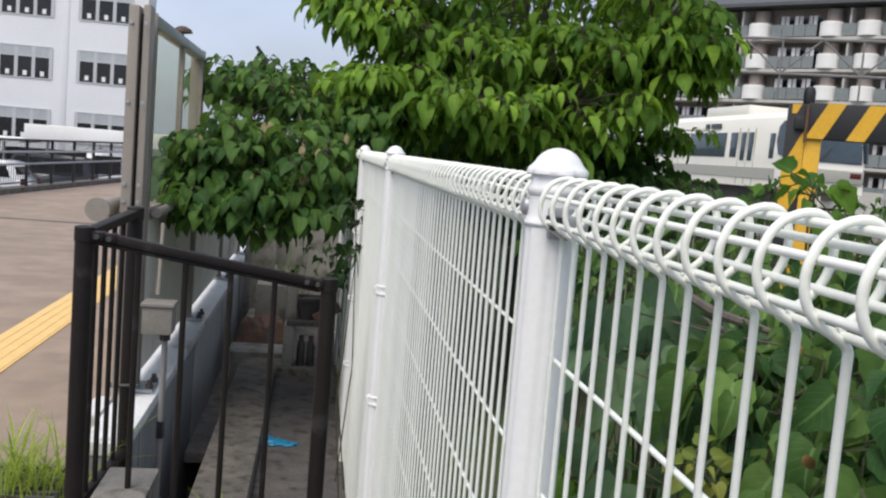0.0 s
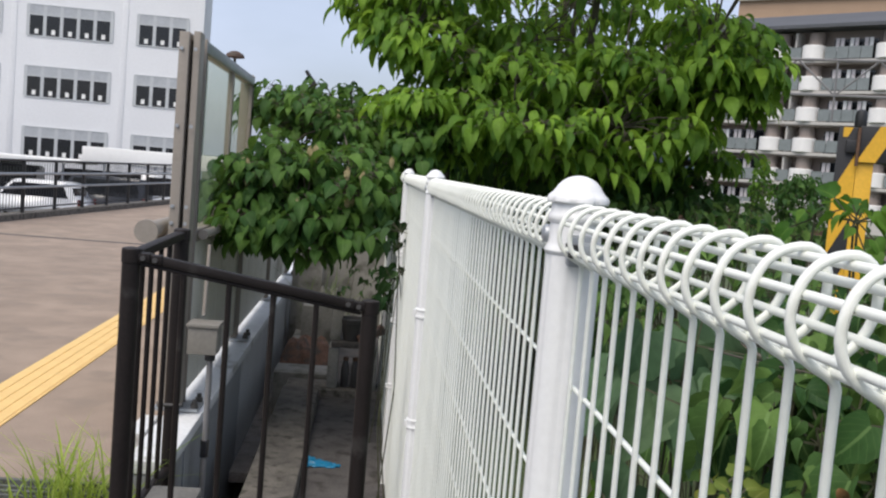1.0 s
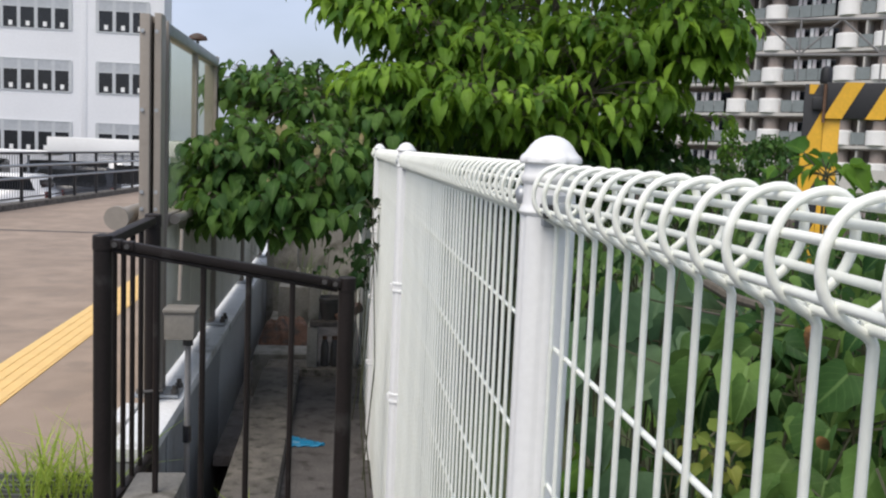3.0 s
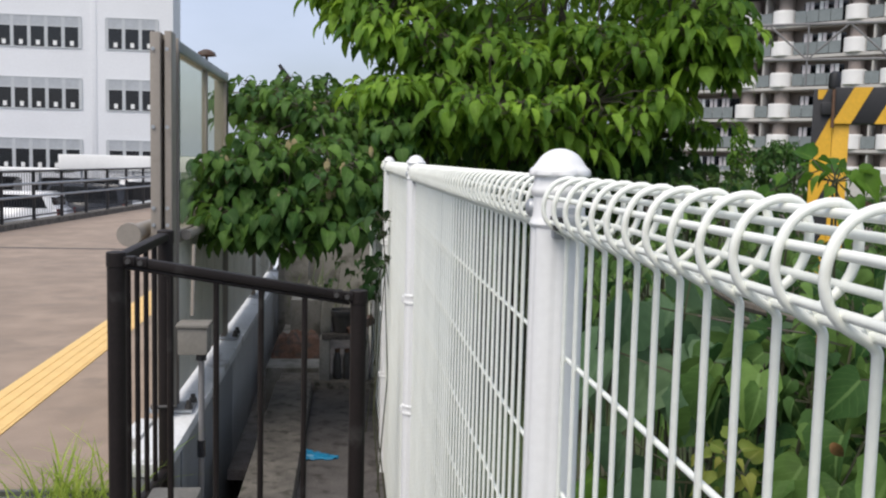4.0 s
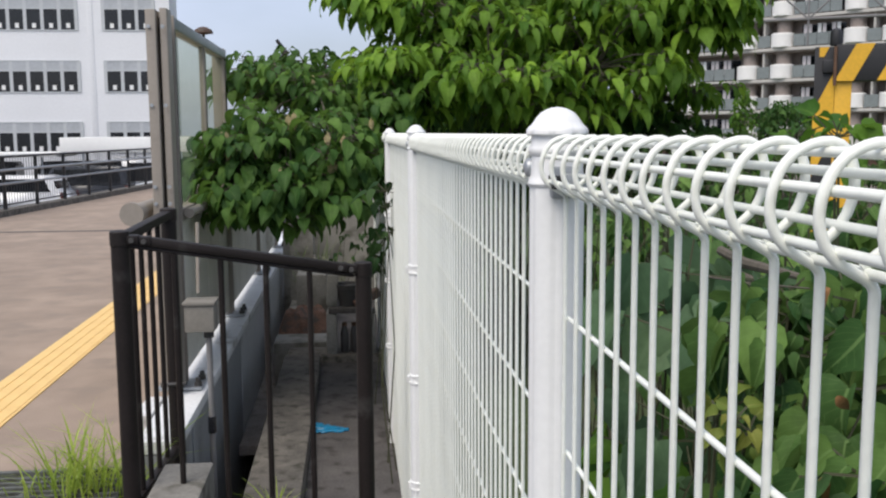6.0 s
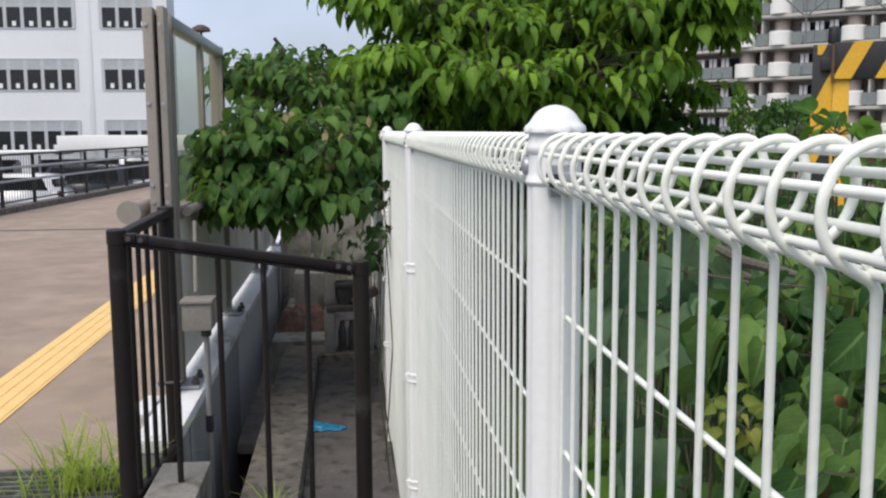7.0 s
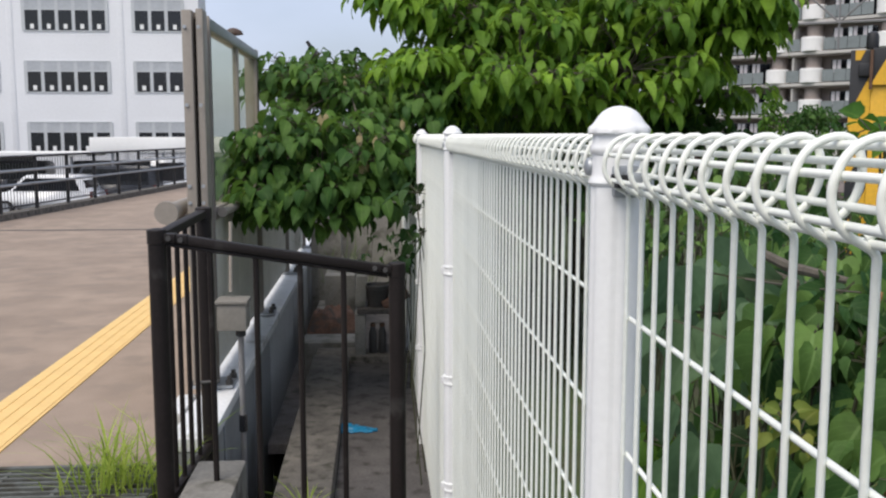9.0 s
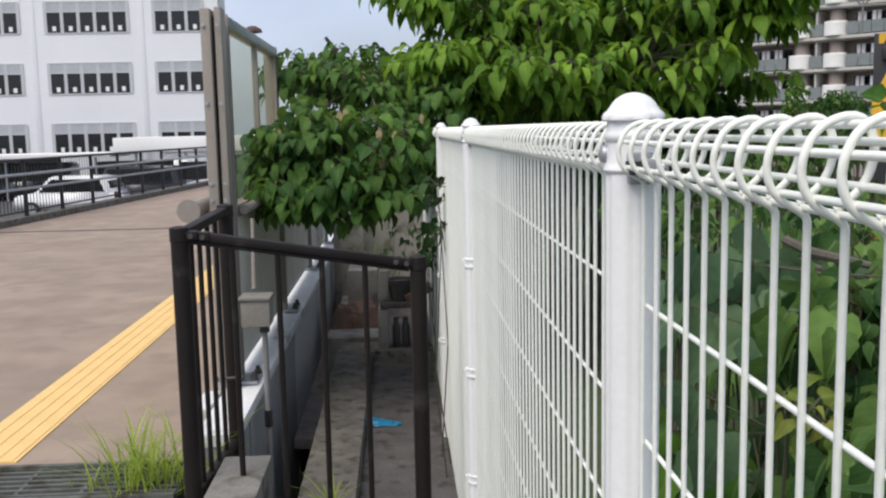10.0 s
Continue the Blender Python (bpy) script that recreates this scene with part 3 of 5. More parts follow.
for k in range(6):
    part("bar", box((-8, 2.605 + 0.05 * k, ROADZ - 0.04), (-1.12, 2.622 + 0.05 * k, ROADZ - 0.006)), GRATE, grate)
for k in range(28):
    part("cross_bar", box((-8 + 0.25 * k, 2.59, ROADZ - 0.045), (-7.985 + 0.25 * k, 2.90, ROADZ - 0.010)), GRATE, grate)
solid("drain_channel", box((-8, 2.59, -0.75), (-1.12, 2.90, -0.62)), SOIL, "dark drain channel under the grate", "drain", kind="structure")

for y0, y1 in ((3.42, 3.74), (5.6, 6.3)):
    solid("kerb_block", box((-1.235, y0, ROADZ), (-1.15, y1, ROADZ + 0.07), 0.01), COPE, "white-painted kerb block beside the barrier", "kerb block")

# blue plastic rag and stacked pots in the alley
rag = Shape()
n, w = 22, 10
rag.v = [((i / n - 0.5) * 0.28 + 0.02 * noise.noise((i * 0.5, j * 0.6, 9)), (j / w - 0.5) * 0.15 * (1 - 0.9 * abs(i / n - 0.30)) + 0.02 * noise.noise((i * 0.3, j * 0.4, 5)),
          0.004 + (1 - abs(2 * j / w - 1)) * (1 - abs(2 * i / n - 0.7)) * 0.035 + 0.022 * abs(noise.noise((i * 0.55, j * 0.8, 3)))) for i in range(n + 1) for j in range(w + 1)]
rag.f = [(i * (w + 1) + j, i * (w + 1) + j + 1, (i + 1) * (w + 1) + j + 1, (i + 1) * (w + 1) + j) for i in range(n) for j in range(w)]
ob = solid("plastic_bag", rag, BLUE, "crumpled bright blue plastic bag on the alley floor", "plastic bag", smooth=60)
ob.matrix_basis = pose(-0.385, 4.24, LOW, 0, 0, -8)
ob.modifiers.new("thick", "SOLIDIFY").thickness = 0.003
solid("drain_cover", box((-0.942, 4.89, -0.86), (-0.704, 6.276, -0.79), 0.008), COVER, "dark concrete drain cover", "drain cover", kind="structure")
solid("alley_upper", box((-0.830, 6.62, -2.1), (-0.447, 9.0, LOW - 0.02)), CONC, "mossy concrete fill at the alley end", "floor", kind="structure")
solid("alley_step", box((-0.700, 5.80, -1.3), (0.05, 6.12, LOW + 0.05), 0.015), MOSSY, "low concrete step across the alley", "step", kind="structure")
# trench floor takes the paler cover colour to make up for missing light
solid("alley_gutter", box((-0.942, 6.28, -2.1), (-0.834, 9.0, -0.79)), COVER, "brownish concrete gutter along the wall", "gutter", kind="structure")
solid("alley_sill", box((-0.830, 6.28, -2.1), (-0.42, 6.616, LOW + 0.05), 0.015), CONC, "pale worn concrete sill behind the drain", "step", kind="structure")


def heap(name, x0, x1, y0, y1, z, rise, seed, material, label, category, kind=""):
    """A lumpy bank with a steep front and a broken top edge."""
    h = Shape()
    nx, ny = 22, 12
    for i in range(nx + 1):
        for j in range(ny + 1):
            u, v = i / nx, j / ny
            top = rise * min(1, v * 4.5) ** 0.6 * min(1, 4 * u + 0.35, 4 * (1 - u) + 0.35)
            h.v.append((x0 + (x1 - x0) * u, y0 + (y1 - y0) * v + 0.03 * noise.noise((u * 5, v * 3, seed)), z + top * (1 + 0.35 * noise.noise((u * 6, v * 5, seed + 3)))
                        + 0.03 * noise.noise((u * 17, v * 14, seed + 7))))
    h.f = [(i * (ny + 1) + j, i * (ny + 1) + j + 1, (i + 1) * (ny + 1) + j + 1, (i + 1) * (ny + 1) + j) for i in range(nx) for j in range(ny)]
    return solid(name, h, material, label, category, kind=kind, smooth=40)


heap("alley_bank", -0.83, -0.40, 6.72, 7.15, LOW - 0.03, 0.20, 2, BRICK, "reddish brown rubble bank in the alley", "rubble", "structure")
solid("alley_block", box((-0.70, 7.16, -1.0), (-0.43, 7.60, -0.05), 0.03), CONC, "rough grey concrete block behind the rubble", "concrete block", kind="structure")
heap("stone_heap", -0.66, -0.38, 8.0, 8.6, -0.52, 0.40, 9, PLINTH, "brownish stones under the grass at the alley end", "stones")
solid("alley_pillar", box((-0.84, 8.55, -1.0), (-0.60, 8.75, 0.42), 0.015), CONC, "pale concrete pillar at the alley end", "pillar", kind="structure")
solid("wall_end", box((-0.94, 9.004, -2.1), (0.12, 9.2, 0.75)), CONC, "grey concrete wall closing the alley", "wall", kind="structure")
stand = thing("pot_stand", "weathered concrete stand of piers and a slab", "stand")
part("slab", box((-0.39, 5.84, -0.145), (-0.07, 6.08, -0.105), 0.008), CONCD, stand)
for x in (-0.405, -0.12):
    part("pier", Shape().box((x, 5.85, LOW + 0.05), (x + 0.075, 6.06, -0.147), None, 0.008), CONC, stand)
pot = thing("plant_pot", "dark brown plant pot on the concrete stand", "plant pot", at=pose(-0.24, 5.96, -0.105))
part("body", Shape().lathe([(0.066, 0.0), (0.094, 0.135), (0.102, 0.138), (0.104, 0.165), (0.096, 0.165), (0.090, 0.140)], 24), DKBOLT, pot)
part("soil", Shape().lathe([(0.086, 0.135), (0.04, 0.150), (0.002, 0.154)], 16), SOIL, pot)
brick = solid("brick", box((-0.10, -0.05, 0), (0.11, 0.05, 0.06), 0.006), BRICK, "pale worn brick leaning on the stand", "brick")
brick.matrix_basis = pose(-0.10, 5.93, -0.075, 0, -24, 8)
block = solid("concrete_lump", Shape().box((-0.04, -0.05, 0), (0.035, 0.05, 0.235), None, 0.014), CONC, "pale upright concrete lump on the stand", "concrete lump")
block.matrix_basis = pose(-0.365, 5.95, -0.105, 0, 3, 4)
for x in (-0.275, -0.205):
    bottle = thing("jar", "dark empty jar standing under the slab", "jar", "jars under the stand", at=pose(x, 5.92, LOW + 0.05))
    part("body", Shape().lathe([(0.026, 0), (0.030, 0.01), (0.030, 0.15), (0.020, 0.185), (0.016, 0.20)], 16), DKBOLT, bottle)
    part("lid", Shape().lathe([(0.018, 0.20), (0.019, 0.205), (0.019, 0.222), (0.016, 0.226)], 16), RUST, bottle, "rusty lid")

# ---- far side: railing, car park, white building ----
def far_railing():
    r = thing("far_railing", "black metal railing with grey handrails on a kerb", "railing")
    a, b = Vector((-6.47, 11.82, ROADZ)), Vector((-5.28, 24.63, ROADZ))
    d = b - a
    n = 10
    for i in range(n + 1):
        p = a + d * (i / n)
        part("post", box((p.x - 0.028, p.y - 0.028, ROADZ), (p.x + 0.028, p.y + 0.028, ROADZ + 1.0)), BLACK, r)
    for z, rad, mt in ((1.0, 0.022, BLACK), (0.775, 0.024, GALV), (0.545, 0.022, GALV), (0.18, 0.014, BLACK)):
        off = 0.07 if mt is GALV else 0
        part("rail", Shape().tube([a + Vector((off, 0, z)), b + Vector((off, 0, z))], rad, 8), mt, r)
    mesh = Shape().tube([(0, 0, 0.16), (0, 0, 1.0)], 0.007, 5).data("baluster", BLACK)
    for i in range(120):
        q = a + d * ((i + 0.5) / 120)
        part("baluster", mesh, None, r).location = q
    return r


far_railing()
k = Shape()
ka, kb = Vector((-6.47, 11.82, 0)), Vector((-5.28, 24.63, 0))
k.v = [(p.x + dx, p.y, z) for z in (-2.1, -0.10) for p, dx in ((ka, -0.15), (ka, 0.12), (kb, 0.12), (kb, -0.15))]
k.f = [(0, 1, 2, 3), (4, 5, 6, 7), (0, 1, 5, 4), (1, 2, 6, 5), (2, 3, 7, 6), (3, 0, 4, 7)]
solid("kerb", k, MOSSY, "concrete kerb under the far railing", "kerb", kind="structure")


def car(label, paint, m, length=4.3, height=1.6, van=False):
    c = thing("car", label, "car", "parked cars", at=m)
    h, L = height, length / 2
    roof = [(-L + 0.25, 0.95), (-L + 0.45, h - 0.06), (-L + 0.9, h), (L * 0.25, h), (L * 0.55, 0.98)] if not van else \
        [(-L + 0.05, 0.95), (-L + 0.12, h - 0.06), (-L + 0.4, h), (L * 0.62, h), (L * 0.86, 1.0)]
    body = [(-L, 0.28), (-L - 0.02, 0.6), (-L + 0.05, 0.95)] + roof + [(L - 0.15, 0.86), (L, 0.7), (L + 0.02, 0.3)]
    b = Shape().prism(body, -0.82, 0.82)
    me = b.data("body", paint)
    bm = bmesh.new()
    bm.from_mesh(me)
    bmesh.ops.bevel(bm, geom=bm.edges[:], offset=0.07, segments=3, affect="EDGES")
    bm.to_mesh(me)
    bm.free()
    me.shade_smooth()
    part("body", me, None, c)
    win = [(p[0] * 0.93, p[1]) for p in roof]
    win = [(win[0][0] + 0.08, 1.0), (win[1][0] + 0.08, h - 0.16), (win[2][0] + 0.04, h - 0.12), (win[3][0] - 0.02, h - 0.12), (win[4][0] - 0.06, 1.0)]
    part("side_window", Shape().prism(win, 0.815, 0.834), DKGLASS, c, "dark side windows")
    part("side_window", Shape().prism(win, -0.834, -0.815), DKGLASS, c, "dark side windows")
    part("rear_window", Shape().box((-0.62, -L + (0.06 if van else 0.30), 1.0), (0.62, -L + (0.16 if van else 0.44), h - 0.2)), DKGLASS, c, "dark rear window")
    part("windscreen", Shape().box((-0.66, L * 0.42, 1.02), (0.66, L * 0.6, h - 0.2)), DKGLASS, c, "windscreen")
    for x in (-0.78, 0.78):
        part("tail_light", box((x - 0.08, -L - 0.03, 0.7), (x + 0.06, -L + 0.06, 0.98), 0.01), REDLAMP, c, "red tail light")
        for y in (-L + 0.8, L - 0.8):
            w = part("wheel", Shape().tube([(x - 0.09, y, 0.31), (x + 0.09, y, 0.31)], 0.31, 24), TYRE, c, "black tyre")
            part("rim", Shape().tube([(x - 0.098, y, 0.31), (x + 0.098, y, 0.31)], 0.19, 16), GALV, w, "silver rim")
    return c


car("white hatchback parked below the railing", CARWHITE, pose(-13.6, 38.0, PARK, 0, 0, 84), 4.3, 1.62)
car("dark van parked below the railing", CARDARK, pose(-12.0, 42.5, PARK, 0, 0, 80), 4.2, 1.82, True)
car("white van parked below the railing", CARWHITE, pose(-10.35, 44.4, PARK, 0, 0, 20), 4.2, 2.15, True)
# row of dark vans, added as a backdrop for the shadow under the canopy
for x in (-24.2, -19.2, -14.1):
    car("dark van added for the shadow under the white canopy", CARDARK, pose(x, 48.2, PARK, 0, 0, 90), 4.7, 1.9, True)
car("black car parked below the railing", CARDARK, pose(-16.6, 32.0, PARK, 0, 0, 70), 4.3, 1.6)
car("red-brown van parked below the railing", RUST, pose(-8.9, 46.0, PARK, 0, 0, 15), 4.0, 1.8, True)
shed = thing("canopy", "white flat canopy roof on thin posts", "canopy")
part("roof", box((-14.5, 46.8, 0.27), (-7.5, 50.5, 1.03), 0.04), NOTE, shed)
part("low_roof", box((-34, 46.6, 0.08), (-14.6, 50.0, 0.30), 0.03), NOTE, shed)
part("back_wall", box((-34, 49.6, PARK), (-18.2, 49.8, 0.07)), NOTE, shed, "white wall under the low roof")
for x in (-33.5, -29, -24.5, -20, -15.5, -13.5, -11, -8.0):
    part("post", box((x, 47.0, PARK), (x + 0.1, 47.1, 0.27 if x > -14.6 else 0.07)), GALV, shed)


def white_building():
    """Three visible storeys with groups of windows between shallow pilasters."""
    b = thing("white_building", "white rendered school-like building with rows of dark windows", "building")
    y, st, gw = 58.0, 3.66, 6.53
    x0 = -15.68
    part("wall", box((-62, y, -2.1), (-11.0, y + 2.5, 16.5)), FACADE, b)
    part("parapet", box((-62.1, y - 0.15, 16.5), (-10.9, y + 2.6, 17.1)), FACADE, b)
    for g in range(0, 7):
        part("pilaster", box((x0 - gw * g - 0.17, y - 0.03, -0.7), (x0 - gw * g + 0.17, y, 16.5), 0.01), FACADE, b)
    for g in range(-1, 7):
        right = x0 - gw * g - 0.78
        for s in range(-1, 5):
            top = 5.55 + st * (s - 1)
            ws = 5 if g >= 0 else 3
            xr = right if g >= 0 else x0 + 0.78 + 3 * 0.985
            xl = xr - 0.985 * ws
            if top - 1.85 < -2.0:
                continue
            w = part("window", Shape().box((xl - 0.05, y - 0.05, top - 1.86), (xr + 0.05, y - 0.005, top - 1.80)).box((xl - 0.05, y - 0.05, top), (xr + 0.05, y - 0.005, top + 0.06))
                     .box((xl - 0.03, y - 0.04, top - 0.60), (xr + 0.03, y - 0.005, top - 0.52)), FRAME, b, "grey window frame band")
            for i in range(ws + 1):
                xx = xl + (xr - xl) * i / ws
                w2 = 0.10
                part("mullion", box((xx - w2, y - 0.045, top - 1.8), (xx + w2, y - 0.006, top)), FRAME, w)
            for i in range(ws):
                xa, xb = xl + 0.985 * i + 0.10, xl + 0.985 * (i + 1) - 0.10
                part("pane", box((xa, y - 0.03, top - 1.8), (xb, y - 0.004, top - 0.60)), DKGLASS, w, "dark pane")
                part("transom_pane", box((xa, y - 0.03, top - 0.52), (xb, y - 0.004, top)), LTGLASS, w, "pale upper pane")
                part("sheet", box((xa + 0.30, y - 0.036, top - 1.70), (xa + 0.52, y - 0.031, top - 1.42)), NOTE, w, "white paper sheet on the pane")
    return b


white_building()


# ---- apartment block beyond the railway ----
def apartment_block():
    b = thing("apartment_block", "grey apartment block with balconies and white round drums", "building", at=pose(32.0, 90.0, 0, 0, 0, -48))
    st, z0, bay = 2.8, 5.8, 9.7
    part("wall", box((-6, 1.7, -0.8), (60, 14, z0 + st * 4 + 0.2)), APT, b)
    part("roof", Shape().prism([(-0.8, 0), (7, 2.4), (15, 0), (15, -0.3), (-0.8, -0.3)], -7, 61, Matrix.Translation((0, 0, z0 + st * 4 + 0.3))), APTROOF, b, "dark sloping roof")
    drum_mesh = Shape().lathe([(0.96, 0.0), (1.03, 0.06), (1.03, 1.24), (0.96, 1.30)], 24).data("drum", APTWHITE, 40)
    for s in range(-2, 4):
        z = z0 + st * s
        part("slab", box((-6.4, -0.25, z - 0.26), (60, 1.7, z)), APTSLAB, b, "pale balcony slab")
        # wall-coloured strip stands in for the shade under the slab
        part("ceiling_shade", box((-6.3, -0.1, z - 0.40), (60, 1.7, z - 0.264)), APT, b)
        for i in range(-1, 5):
            x = 7.2 + bay * i
            for dx in (0, 3.2):
                part("drum", drum_mesh, None, b, "white round balcony front").location = (x + dx, 0.45, z + 0.02)
                part("column", Shape().lathe([(0.7, z), (0.7, z + st - 0.3)], 14, (x + dx, 0.9, 0)), APT, b)
            part("balcony_rail", box((x + 1.06, -0.10, z + 0.10), (x + 2.24, -0.04, z + 1.15)), APTRAIL, b, "grey-green balcony pane")
            for k in range(4):
                part("balcony_rail", box((x + 4.40 + 1.05 * k, -0.10, z + 0.10), (x + 5.40 + 1.05 * k, -0.04, z + 1.15)), APTRAIL, b, "grey-green balcony pane")
            part("divider", box((x + 1.55, 0.0, z), (x + 1.70, 1.7, z + st - 0.3)), APTSLAB, b)
            part("door", box((x + 4.5, 1.64, z + 0.05), (x + 8.4, 1.70, z + 2.05)), DKGLASS, b, "dark balcony door")
            for j in range(9):
                if (i * 5 + s * 3 + j * 7) % 3:
                    lo = z + 1.10 - 0.2 * ((i + j) % 3)
                    part("laundry", box((x + 4.6 + 0.42 * j, 0.6, lo), (x + 4.92 + 0.42 * j, 0.64, z + 2.0)), CLOTH if (i + j) % 4 else NOTE, b, "laundry on the balcony")
    return b


apartment_block()
tower = thing("tower_block", "tan tiled tower block behind the apartments", "building", at=pose(53, 122, 0, 0, 0, -40))
part("wall", box((-6, 0, -0.7), (40, 16, 48)), TOWER, tower)
for s in range(14):
    part("slab", box((-6.3, -0.5, 4 + 3 * s), (40, 0, 4.5 + 3 * s)), APTSLAB, tower)


# ---- railway: ballast, train, low fence, masts ----
bed = solid("track_bed", box((10.5, -60, -0.7), (22, 320, -0.16)), BALLAST, "brown stone ballast of the railway", "track bed", kind="structure")
for x in (15.75, 16.85, 19.4, 20.5):
    part("rail", Shape().box((x - 0.035, -60, -0.02), (x + 0.035, 320, 0.0)).box((x - 0.01, -60, -0.155), (x + 0.01, 320, -0.02)), RUST, bed, "steel rail")
for i in range(90):
    part("sleeper", box((15.2, 10 + 0.62 * i, -0.158), (17.4, 10.22 + 0.62 * i, -0.145)), CONC, bed, "concrete sleeper")


def train_car(t, y0, cab):
    """One carriage; y runs backwards from the cab end."""
    L = 20.0
    prof = [(-1.45, 0.95), (-1.47, 1.9), (-1.43, 2.9), (-1.30, 3.35), (-1.0, 3.55), (0, 3.64), (1.0, 3.55), (1.30, 3.35), (1.43, 2.9), (1.47, 1.9), (1.45, 0.95)]
    s = Shape()
    ys = [y0 + 0.0, y0 + 0.25, y0 + 0.7, y0 + L - 0.2]
    n = len(prof)
    for j, y in enumerate(ys):
        for x, z in prof:
            k = (0.90, 0.97, 1.0, 1.0)[j] if cab else 1.0
            s.v.append((x * k, y + ((z - 0.95) * 0.16 if cab and j < 2 else 0), 0.95 + (z - 0.95) * (0.985 if j == 0 and cab else 1)))
    for j in range(3):
        for i in range(n - 1):
            s.f.append((j * n + i, j * n + i + 1, (j + 1) * n + i + 1, (j + 1) * n + i))
    s.f += [tuple(range(n)), tuple(range(3 * n, 4 * n))]
    body = part("carriage", s, TRAINW, t, "cream train carriage")
    for sx in (-1, 1):
        part("band", box((sx * 1.475 - 0.01, y0 + 0.8, 1.25), (sx * 1.475 + 0.01, y0 + L - 0.3, 1.62)), TRAING, body, "grey band along the side")
        for a, b_ in ((4.6, 7.8), (10.2, 13.4), (15.6, 18.6)):
            part("window", box((sx * 1.465 - 0.02, y0 + a, 1.95), (sx * 1.465 + 0.02, y0 + b_, 2.85), 0.01), TRAINGL, body, "dark train window")
        for a in (3.9, 8.2, 14.0):
            part("window", box((sx * 1.465 - 0.02, y0 + a - 0.2, 1.95), (sx * 1.465 + 0.02, y0 + a + 0.3, 2.85), 0.01), TRAINGL, body)
        for a in (2.5, 9.0, 14.7):
            part("door_window", box((sx * 1.468 - 0.02, y0 + a, 1.85), (sx * 1.468 + 0.02, y0 + a + 0.32, 2.85), 0.01), TRAINGL, body)
            part("door_window", box((sx * 1.468 - 0.02, y0 + a + 0.56, 1.85), (sx * 1.468 + 0.02, y0 + a + 0.88, 2.85), 0.01), TRAINGL, body)
            part("door_edge", Shape().box((sx * 1.468 - 0.012, y0 + a - 0.16, 1.0), (sx * 1.468 + 0.012, y0 + a - 0.13, 3.0))
                 .box((sx * 1.468 - 0.012, y0 + a + 1.02, 1.0), (sx * 1.468 + 0.012, y0 + a + 1.05, 3.0)).box((sx * 1.468 - 0.012, y0 + a + 0.43, 1.0), (sx * 1.468 + 0.012, y0 + a + 0.45, 3.0)), TRAING, body)
        part("cab_door_window", box((sx * 1.46 - 0.02, y0 + 1.0, 1.95), (sx * 1.46 + 0.02, y0 + 1.3, 2.8), 0.01), TRAINGL, body)
        part("side_sign", box((sx * 1.44 - 0.03, y0 + 5.2, 3.02), (sx * 1.44 + 0.02, y0 + 6.0, 3.2)), DKGLASS, body)
        part("side_sign", box((sx * 1.44 - 0.03, y0 + 6.2, 3.02), (sx * 1.44 + 0.02, y0 + 6.5, 3.2)), DKGLASS, body)
    part("underframe", box((-1.25, y0 + 0.4, 0.35), (1.25, y0 + L - 0.4, 0.97)), TRAINB, body, "dark underframe")
    part("roof_unit", box((-1.0, y0 + 4.0, 3.5), (1.0, y0 + 7.6, 3.92), 0.12), TRAINW, body, "white roof air conditioner")
    for y in (3.0, 16.5):
        for x in (-0.6, 0.6):
            for dy in (-1, 1):
                part("wheel", Shape().tube([(x - 0.06, y0 + y + dy, 0.43), (x + 0.06, y0 + y + dy, 0.43)], 0.43, 16), TRAINB, body)
    if cab:
        tilt = Matrix.Translation((0, y0 + 0.17, 2.0)) @ pose(0, 0, 0, -9, 0, 0)
        part("windscreen", Shape().box((-1.27, -0.06, -0.05), (1.27, 0.05, 1.28), tilt, 0.05), TRAINGL, body, "large dark curved cab windscreen")
        for sx in (-1, 1):
            part("corner_glass", Shape().prism([(0.30, -0.02), (0.85, 0.10), (1.02, 0.55), (0.92, 1.02), (0.62, 1.22), (0.42, 1.20)], sx * 1.452 - 0.02, sx * 1.452 + 0.02,
                                               Matrix.Translation((0, y0 - 0.16, 2.0))), TRAINGL, body, "dark corner glass of the cab")
        part("wiper", Shape().tube([tilt @ Vector((-0.25, -0.09, 0.0)), tilt @ Vector((0.15, -0.09, 0.45))], 0.015, 5), TRAINB, body)
        part("front_band", box((-1.28, y0 - 0.02, 1.30), (1.28, y0 + 0.06, 1.72), 0.02), TRAING, body, "grey band on the cab front")
        for sx in (-1, 1):
            part("tail_light", box((sx * 0.98 - 0.20, y0 - 0.04, 1.48), (sx * 0.98 + 0.20, y0 + 0.02, 1.66), 0.02), REDLAMP, body, "red tail light")
        part("skirt", box((-1.2, y0 - 0.05, 0.45), (1.2, y0 + 0.3, 0.93), 0.05), TRAINW, body)
        part("coupler", box((-0.2, y0 - 0.5, 0.7), (0.2, y0, 0.95)), TRAINB, body)
    else:
        part("gangway", box((-0.5, y0 - 0.45, 0.95), (0.5, y0, 3.0)), TRAINB, body)


train = thing("train", "cream commuter train with grey band and dark cab windscreen", "train")
train_car(train, 0.0, True)
train_car(train, 20.3, False)
train_car(train, 40.6, False)

# grey panel fence along the tracks, masts and a lattice of steel over them
tf = thing("track_fence", "pale grey panel fence along the railway", "fence", at=pose(24, 60, -0.5, 0, 0, -30))
for i in range(16):
    part("panel", box((-16 + 2.4 * i, 0, 0.05), (-16 + 2.4 * i + 2.3, 0.05, 1.5)), APTSLAB, tf)
    part("post", box((-16 + 2.4 * i - 0.08, -0.05, 0), (-16 + 2.4 * i - 0.01, 0.09, 1.7)), GALV, tf)
